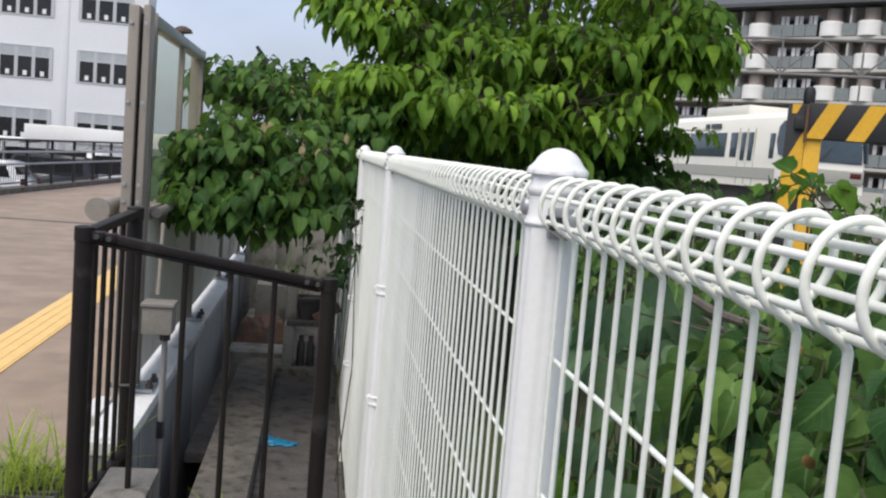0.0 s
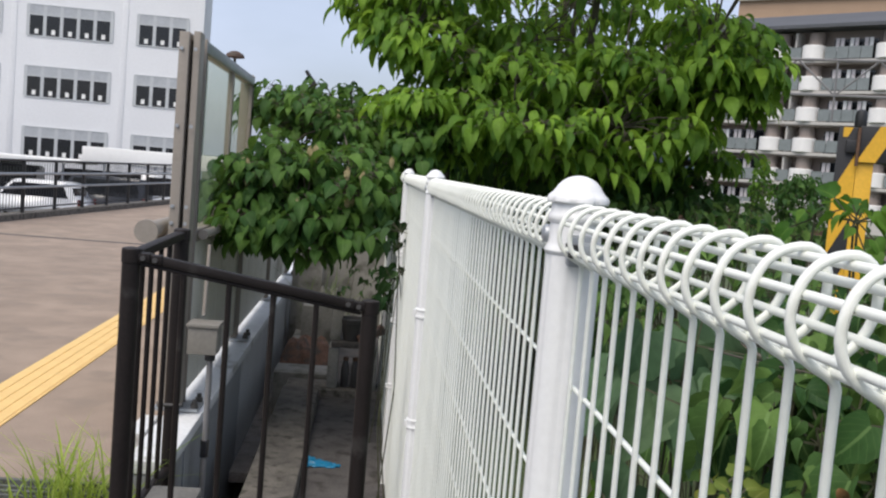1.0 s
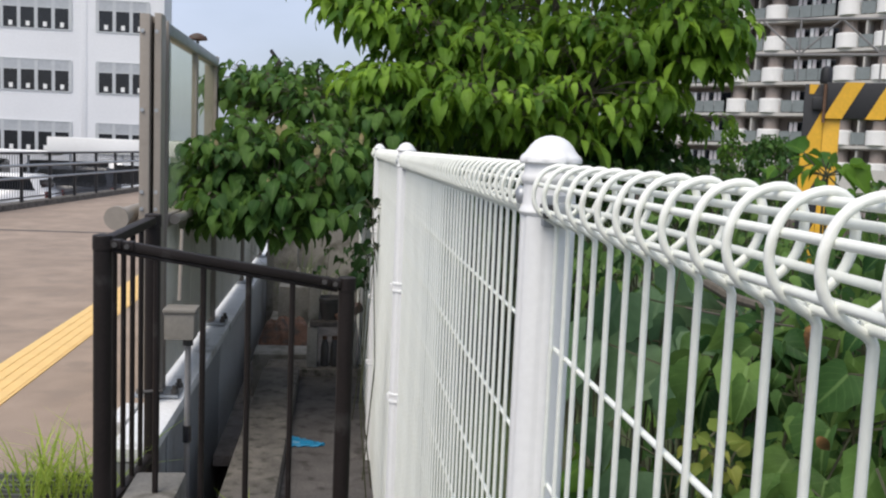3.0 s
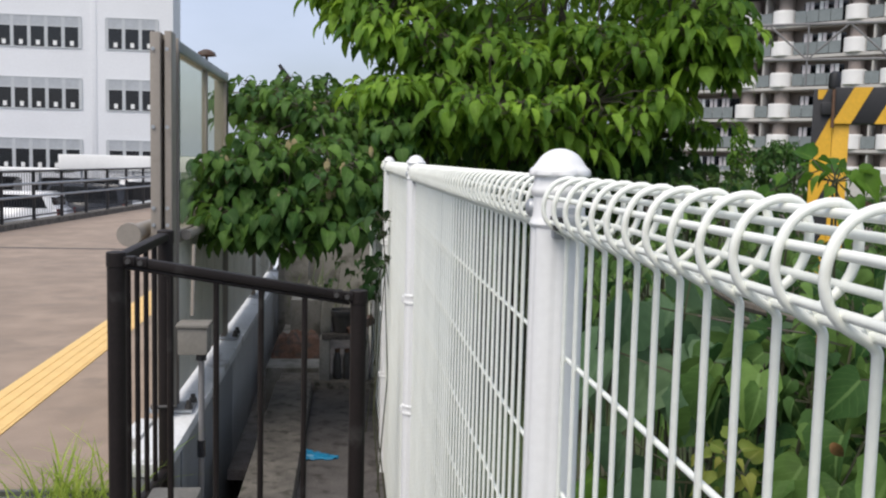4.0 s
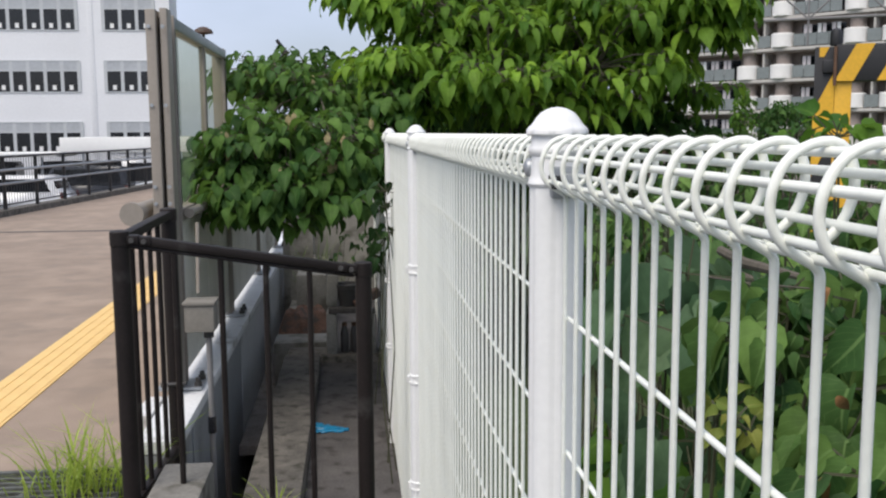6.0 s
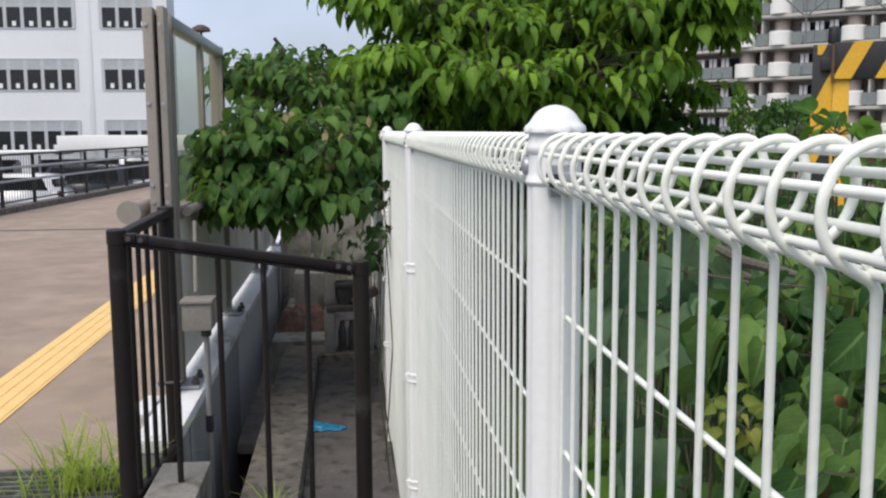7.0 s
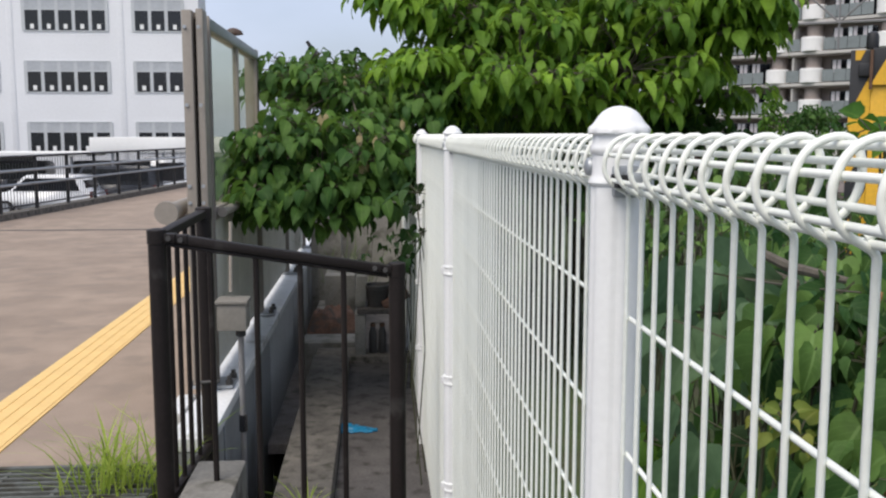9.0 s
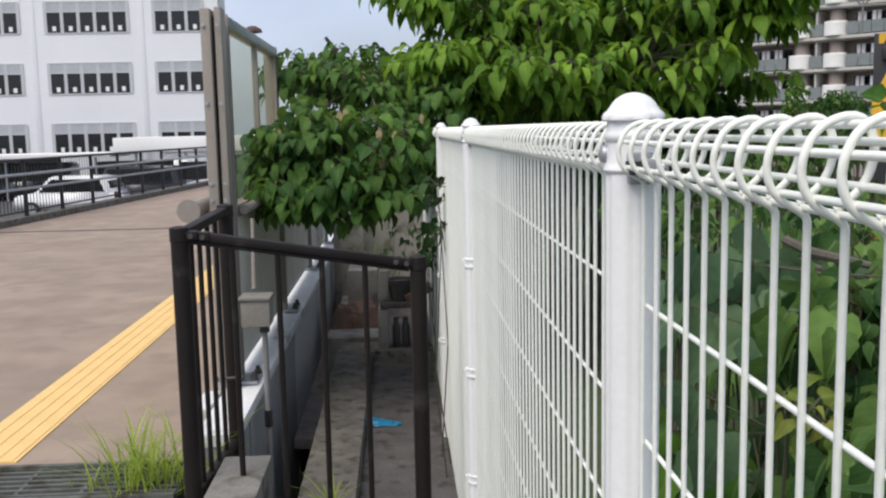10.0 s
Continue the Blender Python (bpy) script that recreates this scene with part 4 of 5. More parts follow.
gan = thing("steel_gantry", "grey steel railway gantry with diagonal members", "gantry", at=pose(30, 62, -0.5, 0, 0, -28))
for x in (-9.5, 21):
    part("mast", Shape().tube([(x, 0, 0), (x, 0, 12.5)], 0.10, 8), STEEL, gan)
part("chord", Shape().tube([(-10, 0, 9.2), (22, 0, 9.2)], 0.10, 6), STEEL, gan)
part("chord", Shape().tube([(-10, 0, 11.6), (22, 0, 11.6)], 0.10, 6), STEEL, gan)
for x in (1.2, 6.4, 11.6):
    part("hanger", Shape().tube([(x, 0, 7.4), (x, 0, 11.6)], 0.07, 6), STEEL, gan)
for i in range(5):
    part("brace", Shape().tube([(-4 + 5.2 * i, 0, 9.2), (-1.4 + 5.2 * i, 0, 11.6)], 0.07, 6), STEEL, gan)
    part("brace", Shape().tube([(-1.4 + 5.2 * i, 0, 11.6), (1.2 + 5.2 * i, 0, 9.2)], 0.07, 6), STEEL, gan)

# distant pylon and lamp
py = thing("pylon", "far grey lattice power pylon", "pylon", at=pose(9.4, 300, -0.62))
for sx in (-1, 1):
    for sy in (-1, 1):
        part("leg", Shape().tube([(2.3 * sx, 2.3 * sy, 0), (0.45 * sx, 0.45 * sy, 46)], 0.14, 5), PYLON, py)
for z in (12, 18, 23, 27, 31, 35, 39, 42):
    w = 2.3 - 1.85 * z / 46
    part("brace", Shape().tube([(-w, 0, z), (w, 0, z + 3)], 0.08, 4), PYLON, py)
    part("brace", Shape().tube([(w, 0, z), (-w, 0, z + 3)], 0.08, 4), PYLON, py)
for z in (32, 37, 42):
    part("crossarm", Shape().tube([(-4.0, 0, z), (4.0, 0, z)], 0.12, 4), PYLON, py)
horn = thing("loudspeaker", "dark slanted loudspeaker on a thin pole behind the shrub", "loudspeaker", at=pose(-0.93, 9.6, 0))
part("pole", Shape().tube([(0, 0, -0.5), (0, 0, 2.08)], 0.012, 8), DKBOLT, horn)
part("horn", Shape().tube([(-0.06, 0, 2.18), (0.05, 0, 2.02)], [0.018, 0.030], 10), BLACK, horn, "dark horn")
lamp = thing("street_lamp", "dark red-brown street lamp head behind the barrier", "street lamp", at=pose(-2.43, 14.0, -0.06))
part("pole", Shape().tube([(0, 0, -0.5), (0, 0, 2.75)], 0.022, 8), DKBOLT, lamp)
part("head", Shape().lathe([(0.03, 2.74), (0.15, 2.76), (0.13, 2.81), (0.06, 2.85), (0.01, 2.86)], 16), REDSOIL, lamp, "red-brown lamp hood")

# ---- yellow and black height gate ----
gate = thing("height_gate", "yellow and black striped steel height gate, rust-stained", "height gate", at=pose(2.845, 4.80, 0.02, 0, 0, -25))


def stripe(pts, y, material=YELLOW):
    """A painted plate 3 mm thick from (x, z) corners."""
    n = len(pts)
    v = [(x, y, z) for x, z in pts] + [(x, y - 0.003, z) for x, z in pts]
    f = [tuple(range(n)), tuple(range(2 * n - 1, n - 1, -1))] + [(k, (k + 1) % n, (k + 1) % n + n, k + n) for k in range(n)]
    return part("stripe", Shape().add(v, f), material, gate, "yellow diagonal stripe")


part("post", box((0.0, -0.06, -0.6), (0.098, 0.05, 1.446), 0.006), YELLOW, gate, "yellow square post")
part("beam", box((0.0, -0.08, 1.448), (3.4, 0.10, 1.672), 0.005), BLACK, gate, "black steel beam")
for k in range(13):
    x = -0.005 + 0.242 * k
    stripe([(x, 1.447), (x + 0.108, 1.447), (x + 0.226, 1.673), (x + 0.118, 1.673)], -0.081)
part("side_plate", box((-0.122, -0.055, -0.6), (-0.001, -0.035, 1.662), 0.003), BLACK, gate, "black side plate of the post")
stripe([(-0.096, 1.66), (-0.040, 1.66), (-0.068, 1.60), (-0.096, 1.60)], -0.056)
for z in (1.16, 0.44):
    stripe([(-0.122, z + 0.10), (-0.002, z + 0.36), (-0.002, z - 0.06), (-0.122, z - 0.32)], -0.056)
part("lamp", Shape().lathe([(0.034, 1.670), (0.037, 1.68), (0.037, 1.745), (0.031, 1.768), (0.016, 1.779), (0.002, 1.781)], 18, (0.0, 0.0, 0)), BLACK, gate, "black domed lamp on the beam")
part("hinge_pipe", Shape().tube([(-0.004, -0.088, 1.42), (-0.004, -0.088, 1.66)], 0.010, 8), RUST, gate, "rusty pipe at the corner")
part("bracket", box((-0.075, -0.085, 1.50), (-0.01, -0.056, 1.58), 0.008), BLACK, gate)


# ---- plants ----
def leaf_shape(s, base, tip_dir, normal, length, rng, width=0.78, droop=0.35):
    """A heart-shaped leaf with a folded midrib and a drooping tip."""
    d = tip_dir.normalized()
    n = (normal - d * normal.dot(d)).normalized()
    w = d.cross(n)
    out = ((0.0, 0.0), (-0.10, 0.26), (0.10, 0.46), (0.36, 0.44), (0.62, 0.26), (0.84, 0.09), (1.0, 0.0))
    if width < 0.66:
        out = ((0.0, 0.0), (0.03, 0.20), (0.18, 0.43), (0.40, 0.49), (0.64, 0.33), (0.86, 0.10), (1.0, 0.0))
    fold = rng.uniform(0.12, 0.55)
    bend = lambda u: -droop * u * u * length
    rows = []
    for k, (u, h) in enumerate(smoothed(out)):
        h *= rng.uniform(0.92, 1.02) + (0.10 if k % 2 else 0)
        c = base + d * (u * length) + n * bend(max(u, 0))
        if h == 0:
            s.v.append(tuple(c))
            s.rib.append(1.0)
            s.along.append(u)
            rows.append((len(s.v) - 1,))
        else:
            e = w * (h * width * length)
            lift = n * (h * width * length * fold * 2)
            mid = base + d * (max(u, 0.02) * length) + n * bend(max(u, 0))
            s.v += [tuple(c - e + lift), tuple(mid), tuple(c + e + lift)]
            s.rib += [0.0, 1.0, 0.0]
            s.along += [u, u, u]
            rows.append((len(s.v) - 3, len(s.v) - 2, len(s.v) - 1))
    for a, b in zip(rows, rows[1:]):
        if len(a) == 1:
            s.f += [(a[0], b[1], b[0]), (a[0], b[2], b[1])]
        elif len(b) == 1:
            s.f += [(a[0], a[1], b[0]), (a[1], a[2], b[0])]
        else:
            s.f += [(a[0], a[1], b[1], b[0]), (a[1], a[2], b[2], b[1])]


def rosette(s, c, axis, rng, n, length, spread=1.0, sag=0.8, stems=None, wide=(0.66, 0.86), face=None):
    """Leaves round a twig end, on stalks, hanging outwards and down."""
    axis = Vector(axis).normalized()
    o = axis.orthogonal().normalized()
    q = axis.cross(o)
    for i in range(n):
        a = i * 2.4 + rng.uniform(-0.4, 0.4)
        f = i / n
        out = o * math.cos(a) + q * math.sin(a)
        stalk = (out * (0.45 + 0.55 * f) + axis * (0.7 - 0.9 * f)).normalized() * length * spread * (0.35 + 0.75 * f)
        base = c + stalk
        d = (out * rng.uniform(0.5, 1.0) + Vector((0, 0, -sag * rng.uniform(0.5, 1.4))) + axis * 0.25).normalized()
        nrm = (face * 1.1 + out * 0.25 if face else Vector((0, 0, 1)) * 0.8 + out * 0.5) + Vector([rng.uniform(-0.9, 0.9) for _ in range(3)])
        leaf_shape(s, base, d, nrm, length * rng.uniform(0.55, 1.12) * (0.65 + 0.35 * f), rng, rng.uniform(*wide), rng.uniform(0.1, 0.75))
        if stems is not None:
            stems.tube([c, c + stalk * 0.6, base], 0.0022, 3, False)


def arch_leaf(s, base, out, length, rng, width, start, end, tone):
    """A pointed oval leaf that leaves its stalk outwards and arches over until its tip hangs."""
    side = out.cross(Vector((0, 0, 1))).normalized()
    side = (side + Vector((0, 0, 1)) * rng.uniform(-0.7, 0.7) + out * rng.uniform(-0.35, 0.35)).normalized()
    fold, wave = rng.uniform(0.05, 0.75), rng.uniform(-0.06, 0.06)
    prof = ((0.0, 0.0), (0.10, 0.27), (0.24, 0.46), (0.42, 0.50), (0.60, 0.39), (0.77, 0.22), (0.90, 0.08), (1.0, 0.0))
    p, last, rows = base.copy(), 0.0, []
    for u, h in prof:
        a = start + (end - start) * min(1.0, (u + last) * 0.62)
        d = out * math.cos(a) + Vector((0, 0, 1)) * math.sin(a)
        p = p + d * ((u - last) * length)
        last = u
        n = side.cross(d).normalized()
        n = n if n.z > 0 or abs(n.z) < 0.2 else -n
        e = side * (h * width * length)
        if h == 0:
            s.v.append(tuple(p))
            s.rib.append(1.0)
            s.along.append(u)
            rows.append((len(s.v) - 1,))
        else:
            lift = n * (h * width * length * fold)
            s.v += [tuple(p - e + lift + n * (wave * length * u)), tuple(p), tuple(p + e + lift - n * (wave * length * u))]
            s.rib += [0.0, 1.0, 0.0]
            s.along += [u, u, u]
            rows.append((len(s.v) - 3, len(s.v) - 2, len(s.v) - 1))
    for a, b in zip(rows, rows[1:]):
        if len(a) == 1:
            s.f += [(a[0], b[1], b[0]), (a[0], b[2], b[1])]
        elif len(b) == 1:
            s.f += [(a[0], a[1], b[0]), (a[1], a[2], b[0])]
        else:
            s.f += [(a[0], a[1], b[1], b[0]), (a[1], a[2], b[2], b[1])]
    s.tone += [tone] * (len(s.v) - len(s.tone))


def spray(s, st, c, lean, rng, n, length, width, tone):
    """A drooping tuft: leaves on long stalks round a shoot tip, the lower ones longer and hanging steeper."""
    for i in range(n):
        a = i * 2.4 + rng.uniform(-0.35, 0.35)
        f = (i + 0.5) / n
        out = (Vector((math.cos(a), math.sin(a), 0)) + Vector((lean.x, lean.y, 0)) * 0.55).normalized()
        base = c + out * length * (0.12 + 0.55 * f) + Vector((0, 0, length * (0.18 - 0.42 * f)))
        st.tube([c - Vector((0, 0, length * 0.3 * f)), base], 0.0022, 3, False)
        arch_leaf(s, base, out, length * rng.uniform(0.72, 1.1) * (0.6 + 0.4 * f), rng, rng.uniform(*width), radians(rng.uniform(5, 35) - 50 * f), radians(rng.uniform(-95, -55) - 12 * f), tone)


def blob_points(rng, blobs, n, floor=-1.3):
    """Points inside ellipsoids (centre, half sizes, weight), denser to the outside."""
    tot = sum(b[2] for b in blobs)
    res = []
    for c, h, w in blobs:
        for _ in range(max(1, round(n * w / tot))):
            v = Vector([rng.gauss(0, 1) for _ in range(3)]).normalized() * rng.uniform(0.35, 1.0) ** 0.6
            v.z = max(v.z, floor + 0.3 * rng.random())
            res.append((Vector(c) + Vector([a * b for a, b in zip(v, h)]), v))
    return res


def tree(name, label, root, fork, blobs, n, leaf, material, seed, leaves=(7, 11), spikes=0, trunk_r=0.05, wide=(0.6, 0.8), floor=-0.5):
    rng = random.Random(seed)
    t = thing(name, label, "tree")
    root, fork = Vector(root), Vector(fork)
    mid = root.lerp(fork, 0.5) + Vector((0.06, -0.04, 0))
    part("trunk", Shape().tube([root, root.lerp(mid, 0.5), mid, fork], [trunk_r * 1.25, trunk_r, trunk_r * 0.9, trunk_r * 0.75], 10), BARK, t, "thin grey-brown trunk")
    for c, h, w in blobs:
        c = Vector(c)
        k = fork.lerp(c, 0.5) + Vector((rng.uniform(-.1, .1), rng.uniform(-.1, .1), 0.12))
        part("limb", Shape().tube([fork, k, c, c + Vector((rng.uniform(-.1, .1), rng.uniform(-.1, .1), h[2] * 0.6))], [trunk_r * 0.6, trunk_r * 0.42, trunk_r * 0.28, 0.006], 7), BARK, t)
    s, st = Shape(), Shape()
    centres = [Vector(b[0]) for b in blobs]
    for p, v in blob_points(rng, blobs, n, floor):
        p.z += rng.uniform(-0.07, 0.07)
        near = min(centres, key=lambda q: (q - p).length)
        st.tube([near.lerp(p, 0.1), near.lerp(p, 0.6) + Vector((0, 0, 0.03)), p], [0.008, 0.006, 0.004], 4, False)
        spray(s, st, p, v, rng, rng.randint(*leaves), leaf * rng.uniform(0.8, 1.15), wide, rng.random())
        if spikes and v.y < -0.1 and v.z > 0.05 and p.y < 5.3 and rng.random() < 0.24:
            q = p + Vector((rng.uniform(-.03, .03), -0.02, 0.02))
            for j in range(rng.randint(1, 2)):
                q = q + Vector((0.022 * j, 0, 0))
                up = rng.uniform(0.045, 0.075)
                sp = Shape()
                for k in range(7):
                    r = 0.011 * math.sin(math.pi * (0.22 + 0.70 * k / 6))
                    for m in range(6):
                        a, b = m * 1.05 + k * 0.6 + rng.uniform(-.4, .4), r * rng.uniform(0.35, 0.7)
                        c = q + Vector((math.cos(a) * r, math.sin(a) * r, up * (k + rng.uniform(-.6, .6)) / 6))
                        sp.box(c - Vector((b, b, b)), c + Vector((b, b, b * 1.2)), None)
                part("flower_spike", sp, SPIKE, t, "pale cream flower spike")
    part("crown", s, material, t, smooth=180)
    tagged(part("twig_mass", st, BARK, t), kind="stuff")
    return t


tree("shrub_tree", "dark green broad-leaved shrub with cream flower spikes over the alley", (0.50, 7.7, -0.62), (0.45, 7.2, 1.34),
     [((-0.72, 4.75, 1.06), (0.38, 0.5, 0.26), 1.6), ((-0.30, 4.7, 1.04), (0.38, 0.5, 0.26), 1.6), ((-0.50, 5.6, 1.44), (0.46, 0.7, 0.20), 1.4),
      ((-0.88, 4.45, 0.90), (0.18, 0.3, 0.16), 0.7), ((0.08, 5.4, 1.26), (0.30, 0.6, 0.34), 1.1), ((0.12, 6.0, 1.60), (0.36, 0.5, 0.12), 0.6), ((0.0, 5.0, 0.98), (0.28, 0.3, 0.15), 0.8), ((-0.38, 6.3, 1.62), (0.62, 0.4, 0.18), 0.7),
      ((-0.55, 4.5, 0.88), (0.42, 0.3, 0.12), 1.2), ((-0.80, 6.0, 1.56), (0.36, 0.5, 0.12), 0.8), ((-0.60, 4.4, 0.76), (0.30, 0.25, 0.06), 0.5)],
     440, 0.142, LEAFA, 3, (8, 11), 14, 0.035, (0.50, 0.74), -1.2)
tree("tree", "tall bright green broad-leaved tree beside the fence", (1.45, 7.0, LOW), (1.35, 6.9, 1.0),
     [((0.22, 5.5, 1.62), (0.34, 0.5, 0.18), 0.9), ((0.26, 5.6, 2.00), (0.30, 0.5, 0.14), 0.8), ((0.70, 5.2, 1.54), (0.45, 0.5, 0.14), 0.9), ((0.75, 5.5, 1.88), (0.5, 0.5, 0.13), 1.0),
      ((1.45, 5.4, 1.60), (0.55, 0.5, 0.12), 0.9), ((1.50, 5.6, 1.98), (0.55, 0.6, 0.13), 1.1), ((0.95, 6.1, 2.24), (0.85, 0.7, 0.16), 1.3), ((2.08, 5.6, 2.08), (0.42, 0.5, 0.15), 1.1),
      ((2.20, 5.8, 2.32), (0.40, 0.6, 0.20), 1.0), ((0.10, 6.0, 2.44), (0.42, 0.6, 0.18), 1.0), ((-0.26, 6.0, 2.46), (0.24, 0.35, 0.10), 0.5), ((0.0, 5.6, 2.12), (0.16, 0.35, 0.22), 0.5), ((0.45, 5.3, 1.40), (0.36, 0.4, 0.12), 0.7), ((1.1, 5.4, 1.36), (0.45, 0.4, 0.10), 0.7), ((1.60, 5.5, 1.42), (0.30, 0.4, 0.07), 0.3), ((0.06, 5.3, 1.56), (0.20, 0.4, 0.22), 0.7),
      ((1.80, 5.8, 1.72), (0.42, 0.4, 0.10), 0.6), ((1.65, 7.2, 1.95), (0.7, 0.5, 0.30), 0.5), ((1.3, 6.4, 2.62), (1.3, 0.9, 0.20), 1.4),
      # next two blobs: unseen foliage overhead, added to shade the crown below
      ((1.3, 6.7, 3.0), (1.1, 0.8, 0.25), 1.2), ((1.25, 5.35, 2.90), (1.25, 0.6, 0.14), 1.4), ((1.75, 6.8, 1.90), (0.6, 0.3, 0.35), 0.8), ((2.36, 5.7, 2.04), (0.30, 0.4, 0.14), 1.0), ((2.22, 5.6, 1.90), (0.30, 0.35, 0.10), 0.6), ((2.15, 6.3, 1.72), (0.35, 0.3, 0.2), 0.6), ((2.42, 6.2, 1.44), (0.34, 0.3, 0.06), 0.35),
      ((-0.14, 5.9, 2.24), (0.18, 0.3, 0.10), 0.4), ((1.2, 7.2, 1.55), (1.0, 0.5, 0.5), 0.8)],
     780, 0.188, LEAFB, 8, (9, 13), 0, 0.07, (0.34, 0.52), -0.8)


def vine_bush(name, label, blobs, n, leaf, material, seed, sag=0.9, face=None, wide=(0.66, 0.86), count=(5, 8)):
    rng = random.Random(seed)
    t = thing(name, label, "shrub")
    s, st = Shape(), Shape()
    for p, v in blob_points(rng, blobs, n):
        root = Vector((p.x + rng.uniform(-.1, .1), p.y + rng.uniform(-.1, .1), LOW - 0.2))
        st.tube([root, root.lerp(p, 0.5) + Vector((rng.uniform(-.08, .08), rng.uniform(-.08, .08), 0)), p], [0.005, 0.004, 0.003], 4, False)
        rosette(s, p, v * 0.6 + Vector((-0.3, -0.25, 0.8)), rng, rng.randint(*count), leaf * rng.uniform(0.7, 1.25), 0.9, sag, st, wide, face)
    tagged(part("leaf_mass", s, material, t, smooth=180), kind="stuff")
    tagged(part("stem_mass", st, STEM, t), kind="stuff")
    return t


FACE = Vector((-0.45, -0.65, 0.55))
vine_bush("vine_bush", "dense green vine with heart-shaped leaves behind the fence",
          [((0.56, 0.46, 0.79), (0.14, 0.26, 0.13), 1.5), ((0.48, 0.22, 0.62), (0.12, 0.30, 0.16), 1.3), ((0.95, 1.05, 0.72), (0.40, 0.5, 0.20), 1.2), ((0.75, 0.5, 0.30), (0.30, 0.6, 0.34), 1.3),
           ((1.15, 1.8, 0.62), (0.55, 0.7, 0.30), 1.2), ((0.65, 0.3, -0.05), (0.35, 0.7, 0.35), 1.2), ((1.30, 1.2, 0.86), (0.35, 0.5, 0.14), 0.8)], 270, 0.105, LEAFC, 11, 1.4, FACE)
vine_bush("broad_vine", "large matt blue-green vine leaves behind the fence",
          [((0.52, 1.00, 0.76), (0.09, 0.18, 0.13), 1.2), ((0.50, 0.75, 0.55), (0.10, 0.22, 0.14), 1), ((0.52, 0.62, 0.30), (0.14, 0.3, 0.2), 1)], 20, 0.205, LEAFE, 12, 1.4, FACE, (0.66, 0.86), (3, 5))
vine_bush("low_vine", "yellowish green leaves low behind the fence", [((0.42, 0.95, 0.42), (0.08, 0.22, 0.14), 1)], 9, 0.13, LEAFB, 13, 1.3, FACE, (0.66, 0.86), (3, 5))
vine_bush("vine_sprig", "yellowish young sprig among the vine leaves", [((0.37, 0.41, 0.735), (0.025, 0.05, 0.03), 1)], 3, 0.045, LEAFY, 5, 0.6, FACE)
rng = random.Random(77)
for p in ((0.42, 0.22, 0.825), (0.38, 0.16, 0.74), (0.50, 0.40, 0.935), (0.46, 0.33, 0.80), (0.44, 0.48, 0.62), (0.40, 0.62, 0.50)):
    d = Shape()
    leaf_shape(d, Vector((0, 0, 0)), Vector((rng.uniform(-1, 1), rng.uniform(-1, 1), -0.9)), FACE + Vector((rng.uniform(-.5, .5), 0, 0)), rng.uniform(0.022, 0.034), rng, 0.5, 1.3)
    ob = solid("dead_leaf", d, DEAD, "curled brown dead leaf caught among the vine", "dead leaf", "dead leaves in the vine", smooth=180)
    ob.location = p
vine_bush("tall_sprig", "tall bright sprig standing above the fence", [((0.90, 1.22, 1.150), (0.07, 0.12, 0.012), 1)], 3, 0.095, LEAFB, 6, 0.5, Vector((-0.25, -0.55, 1.0)))
branch = Shape().tube([(0.62, 1.10, 0.900), (0.61, 0.95, 0.893), (0.60, 0.82, 0.900), (0.60, 0.68, 0.905)], [0.011, 0.012, 0.010, 0.006], 8)
branch.tube([(0.61, 1.05, 0.870), (0.59, 0.86, 0.872), (0.58, 0.72, 0.882)], [0.007, 0.007, 0.004], 7)
branch.tube([(0.50, 0.90, 0.876), (0.50, 0.66, 0.899), (0.50, 0.46, 0.924)], [0.0022, 0.0022, 0.0015], 6)
solid("dead_branch", branch, BARK, "dead brown branch caught among the vines", "branch")
vine_bush("back_shrub", "dark leafy shrub behind the fence under the tree", [((0.95, 7.7, 1.0), (0.55, 0.5, 0.55), 0.8), ((1.6, 7.6, 1.10), (0.9, 0.5, 0.55), 1.4), ((1.9, 6.4, 1.12), (0.75, 0.3, 0.32), 1.2), ((1.2, 6.8, 1.60), (0.9, 0.3, 0.45), 1.0)], 330, 0.17, LEAFA, 19)
vine_bush("hedge", "green hedge of small leaves along the railway",
          [((2.0, 5.6, 0.88), (1.4, 0.7, 0.26), 1.5), ((4.5, 7.5, 0.75), (1.8, 0.8, 0.40), 1.5), ((3.2, 4.2, 0.45), (1.2, 0.8, 0.5), 1.2), ((1.5, 3.5, 0.55), (0.9, 0.9, 0.38), 1.4)], 420, 0.115, LEAFC, 21)
vine_bush("far_shrub", "rounded dark green shrub by the railway", [((22.3, 46, 1.2), (1.5, 1.2, 1.6), 1)], 150, 0.35, LEAFA, 31)
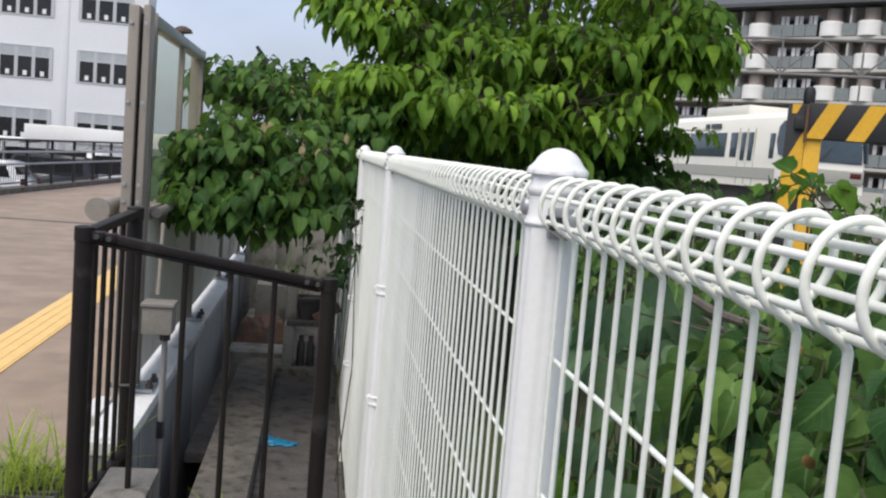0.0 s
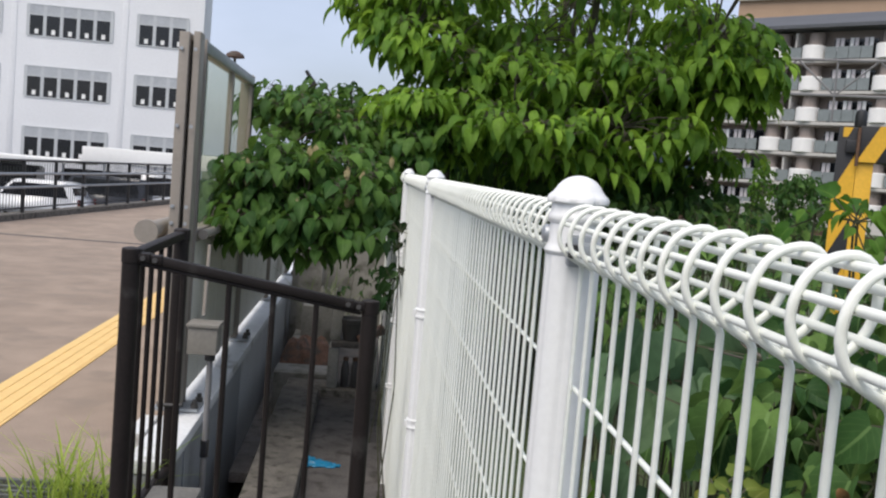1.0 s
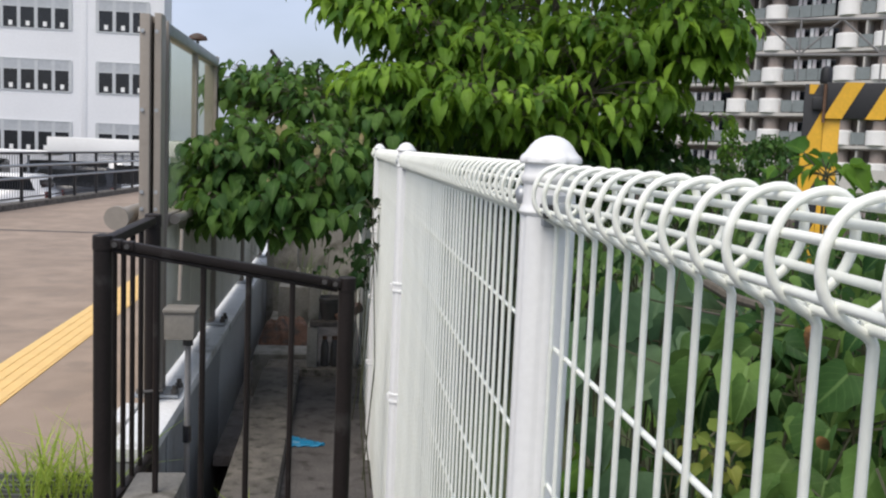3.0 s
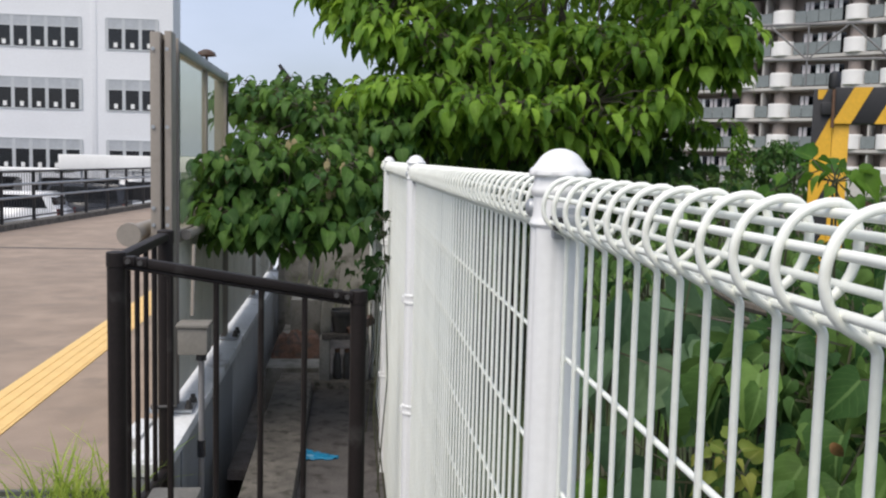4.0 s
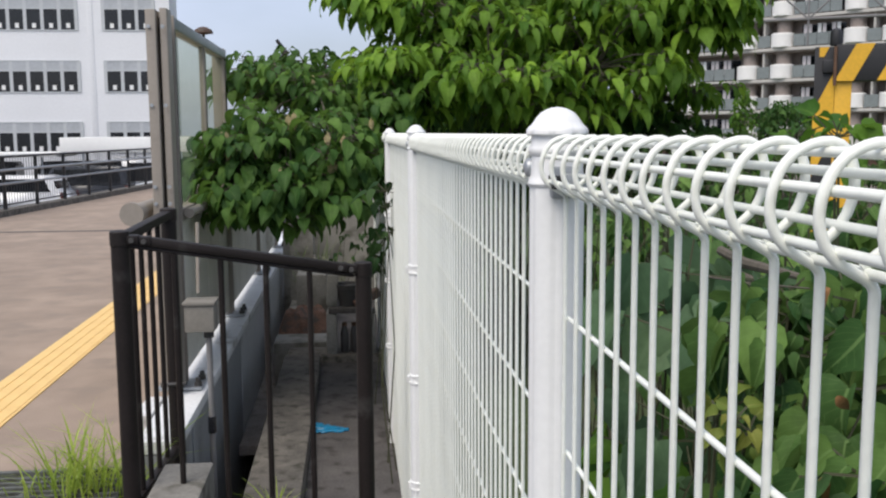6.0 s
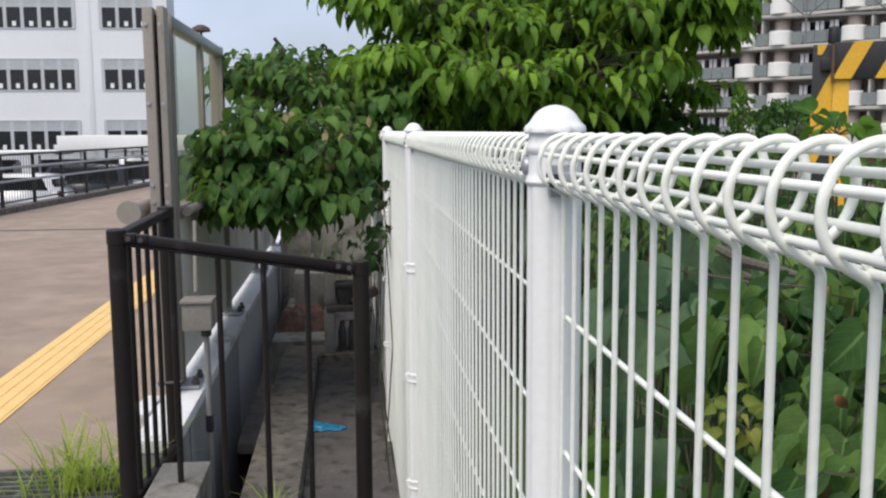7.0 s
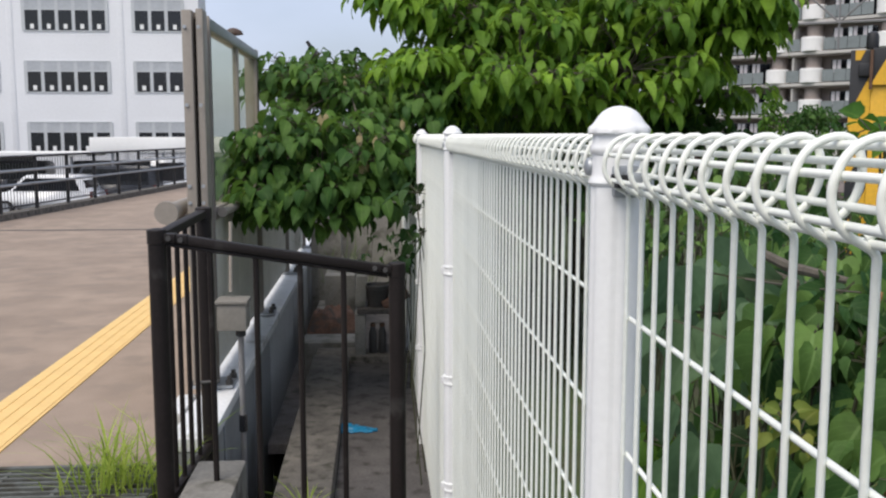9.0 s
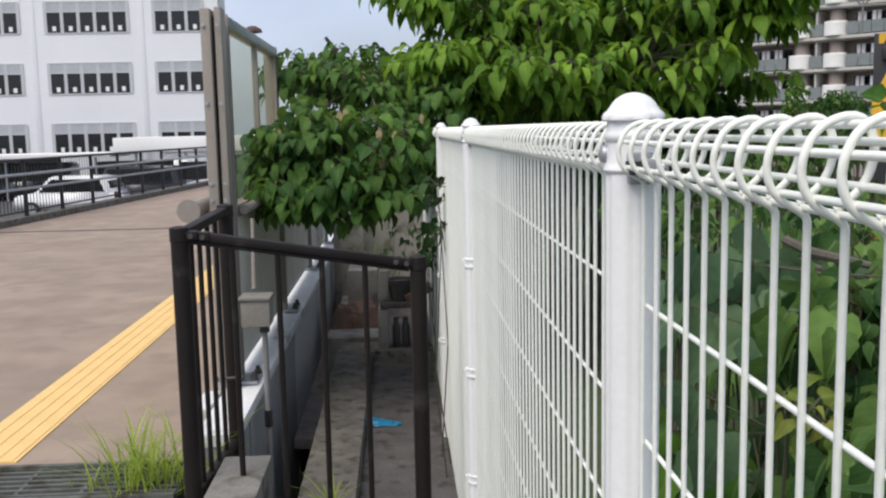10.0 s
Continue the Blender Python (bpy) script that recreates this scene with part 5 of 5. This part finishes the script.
vine_bush("far_shrub", "upright light green shrub by the railway", [((20.0, 46, 1.5), (0.5, 0.6, 2.0), 1)], 110, 0.26, LEAFB, 32)


def grass(name, label, cx, cy, z, n, spread, height, seed, material=GRASS):
    rng = random.Random(seed)
    s = Shape()
    for _ in range(n):
        x, y, a = cx + rng.gauss(0, spread), cy + rng.gauss(0, spread * 0.7), rng.uniform(0, 6.28)
        h, lean = height * rng.uniform(0.4, 1.2), rng.uniform(0.25, 1.35)
        d, w = Vector((math.cos(a), math.sin(a), 0)), Vector((-math.sin(a), math.cos(a), 0)) * 0.0035
        p = [Vector((x, y, z)) + d * (lean * h * u * u) + Vector((0, 0, h * (u - 0.25 * lean * u * u))) for u in (0, 0.4, 0.75, 1)]
        s.add([p[0] - w, p[0] + w, p[1] - w, p[1] + w, p[2] - w * 0.7, p[2] + w * 0.7, p[3]], [(0, 1, 3, 2), (2, 3, 5, 4), (4, 5, 6)])
    return solid(name, s, material, label, "grass", kind="stuff", smooth=180)


grass("grass_tuft", "tuft of bright green grass at the drain", -1.27, 2.72, -0.26, 165, 0.11, 0.34, 1)
grass("weed_sprout", "small green weed sprout in the alley", -0.535, 2.75, LOW + 0.1, 30, 0.010, 0.17, 2)
grass("alley_grass", "pale arching grass at the alley end, dimmed in colour for shade", -0.55, 7.9, -0.37, 60, 0.09, 0.62, 4, DIMGRASS)
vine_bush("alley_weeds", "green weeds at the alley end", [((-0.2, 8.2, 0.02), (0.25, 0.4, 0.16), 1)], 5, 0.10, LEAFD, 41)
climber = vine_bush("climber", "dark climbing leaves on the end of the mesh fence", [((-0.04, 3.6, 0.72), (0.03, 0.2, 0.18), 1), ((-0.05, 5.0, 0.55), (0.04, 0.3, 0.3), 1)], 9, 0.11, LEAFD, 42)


def motions():
    way = ((0, 27.9), (0.2, 31.2), (0.4, 35.0), (0.6, 39.5), (0.8, 44.3), (1.0, 49.3), (1.5, 62), (3.0, 100), (10, 280))
    walk(train, [(t, pose(16.3, y, 0, 0, 0, 1.5)) for t, y in way])


motions()
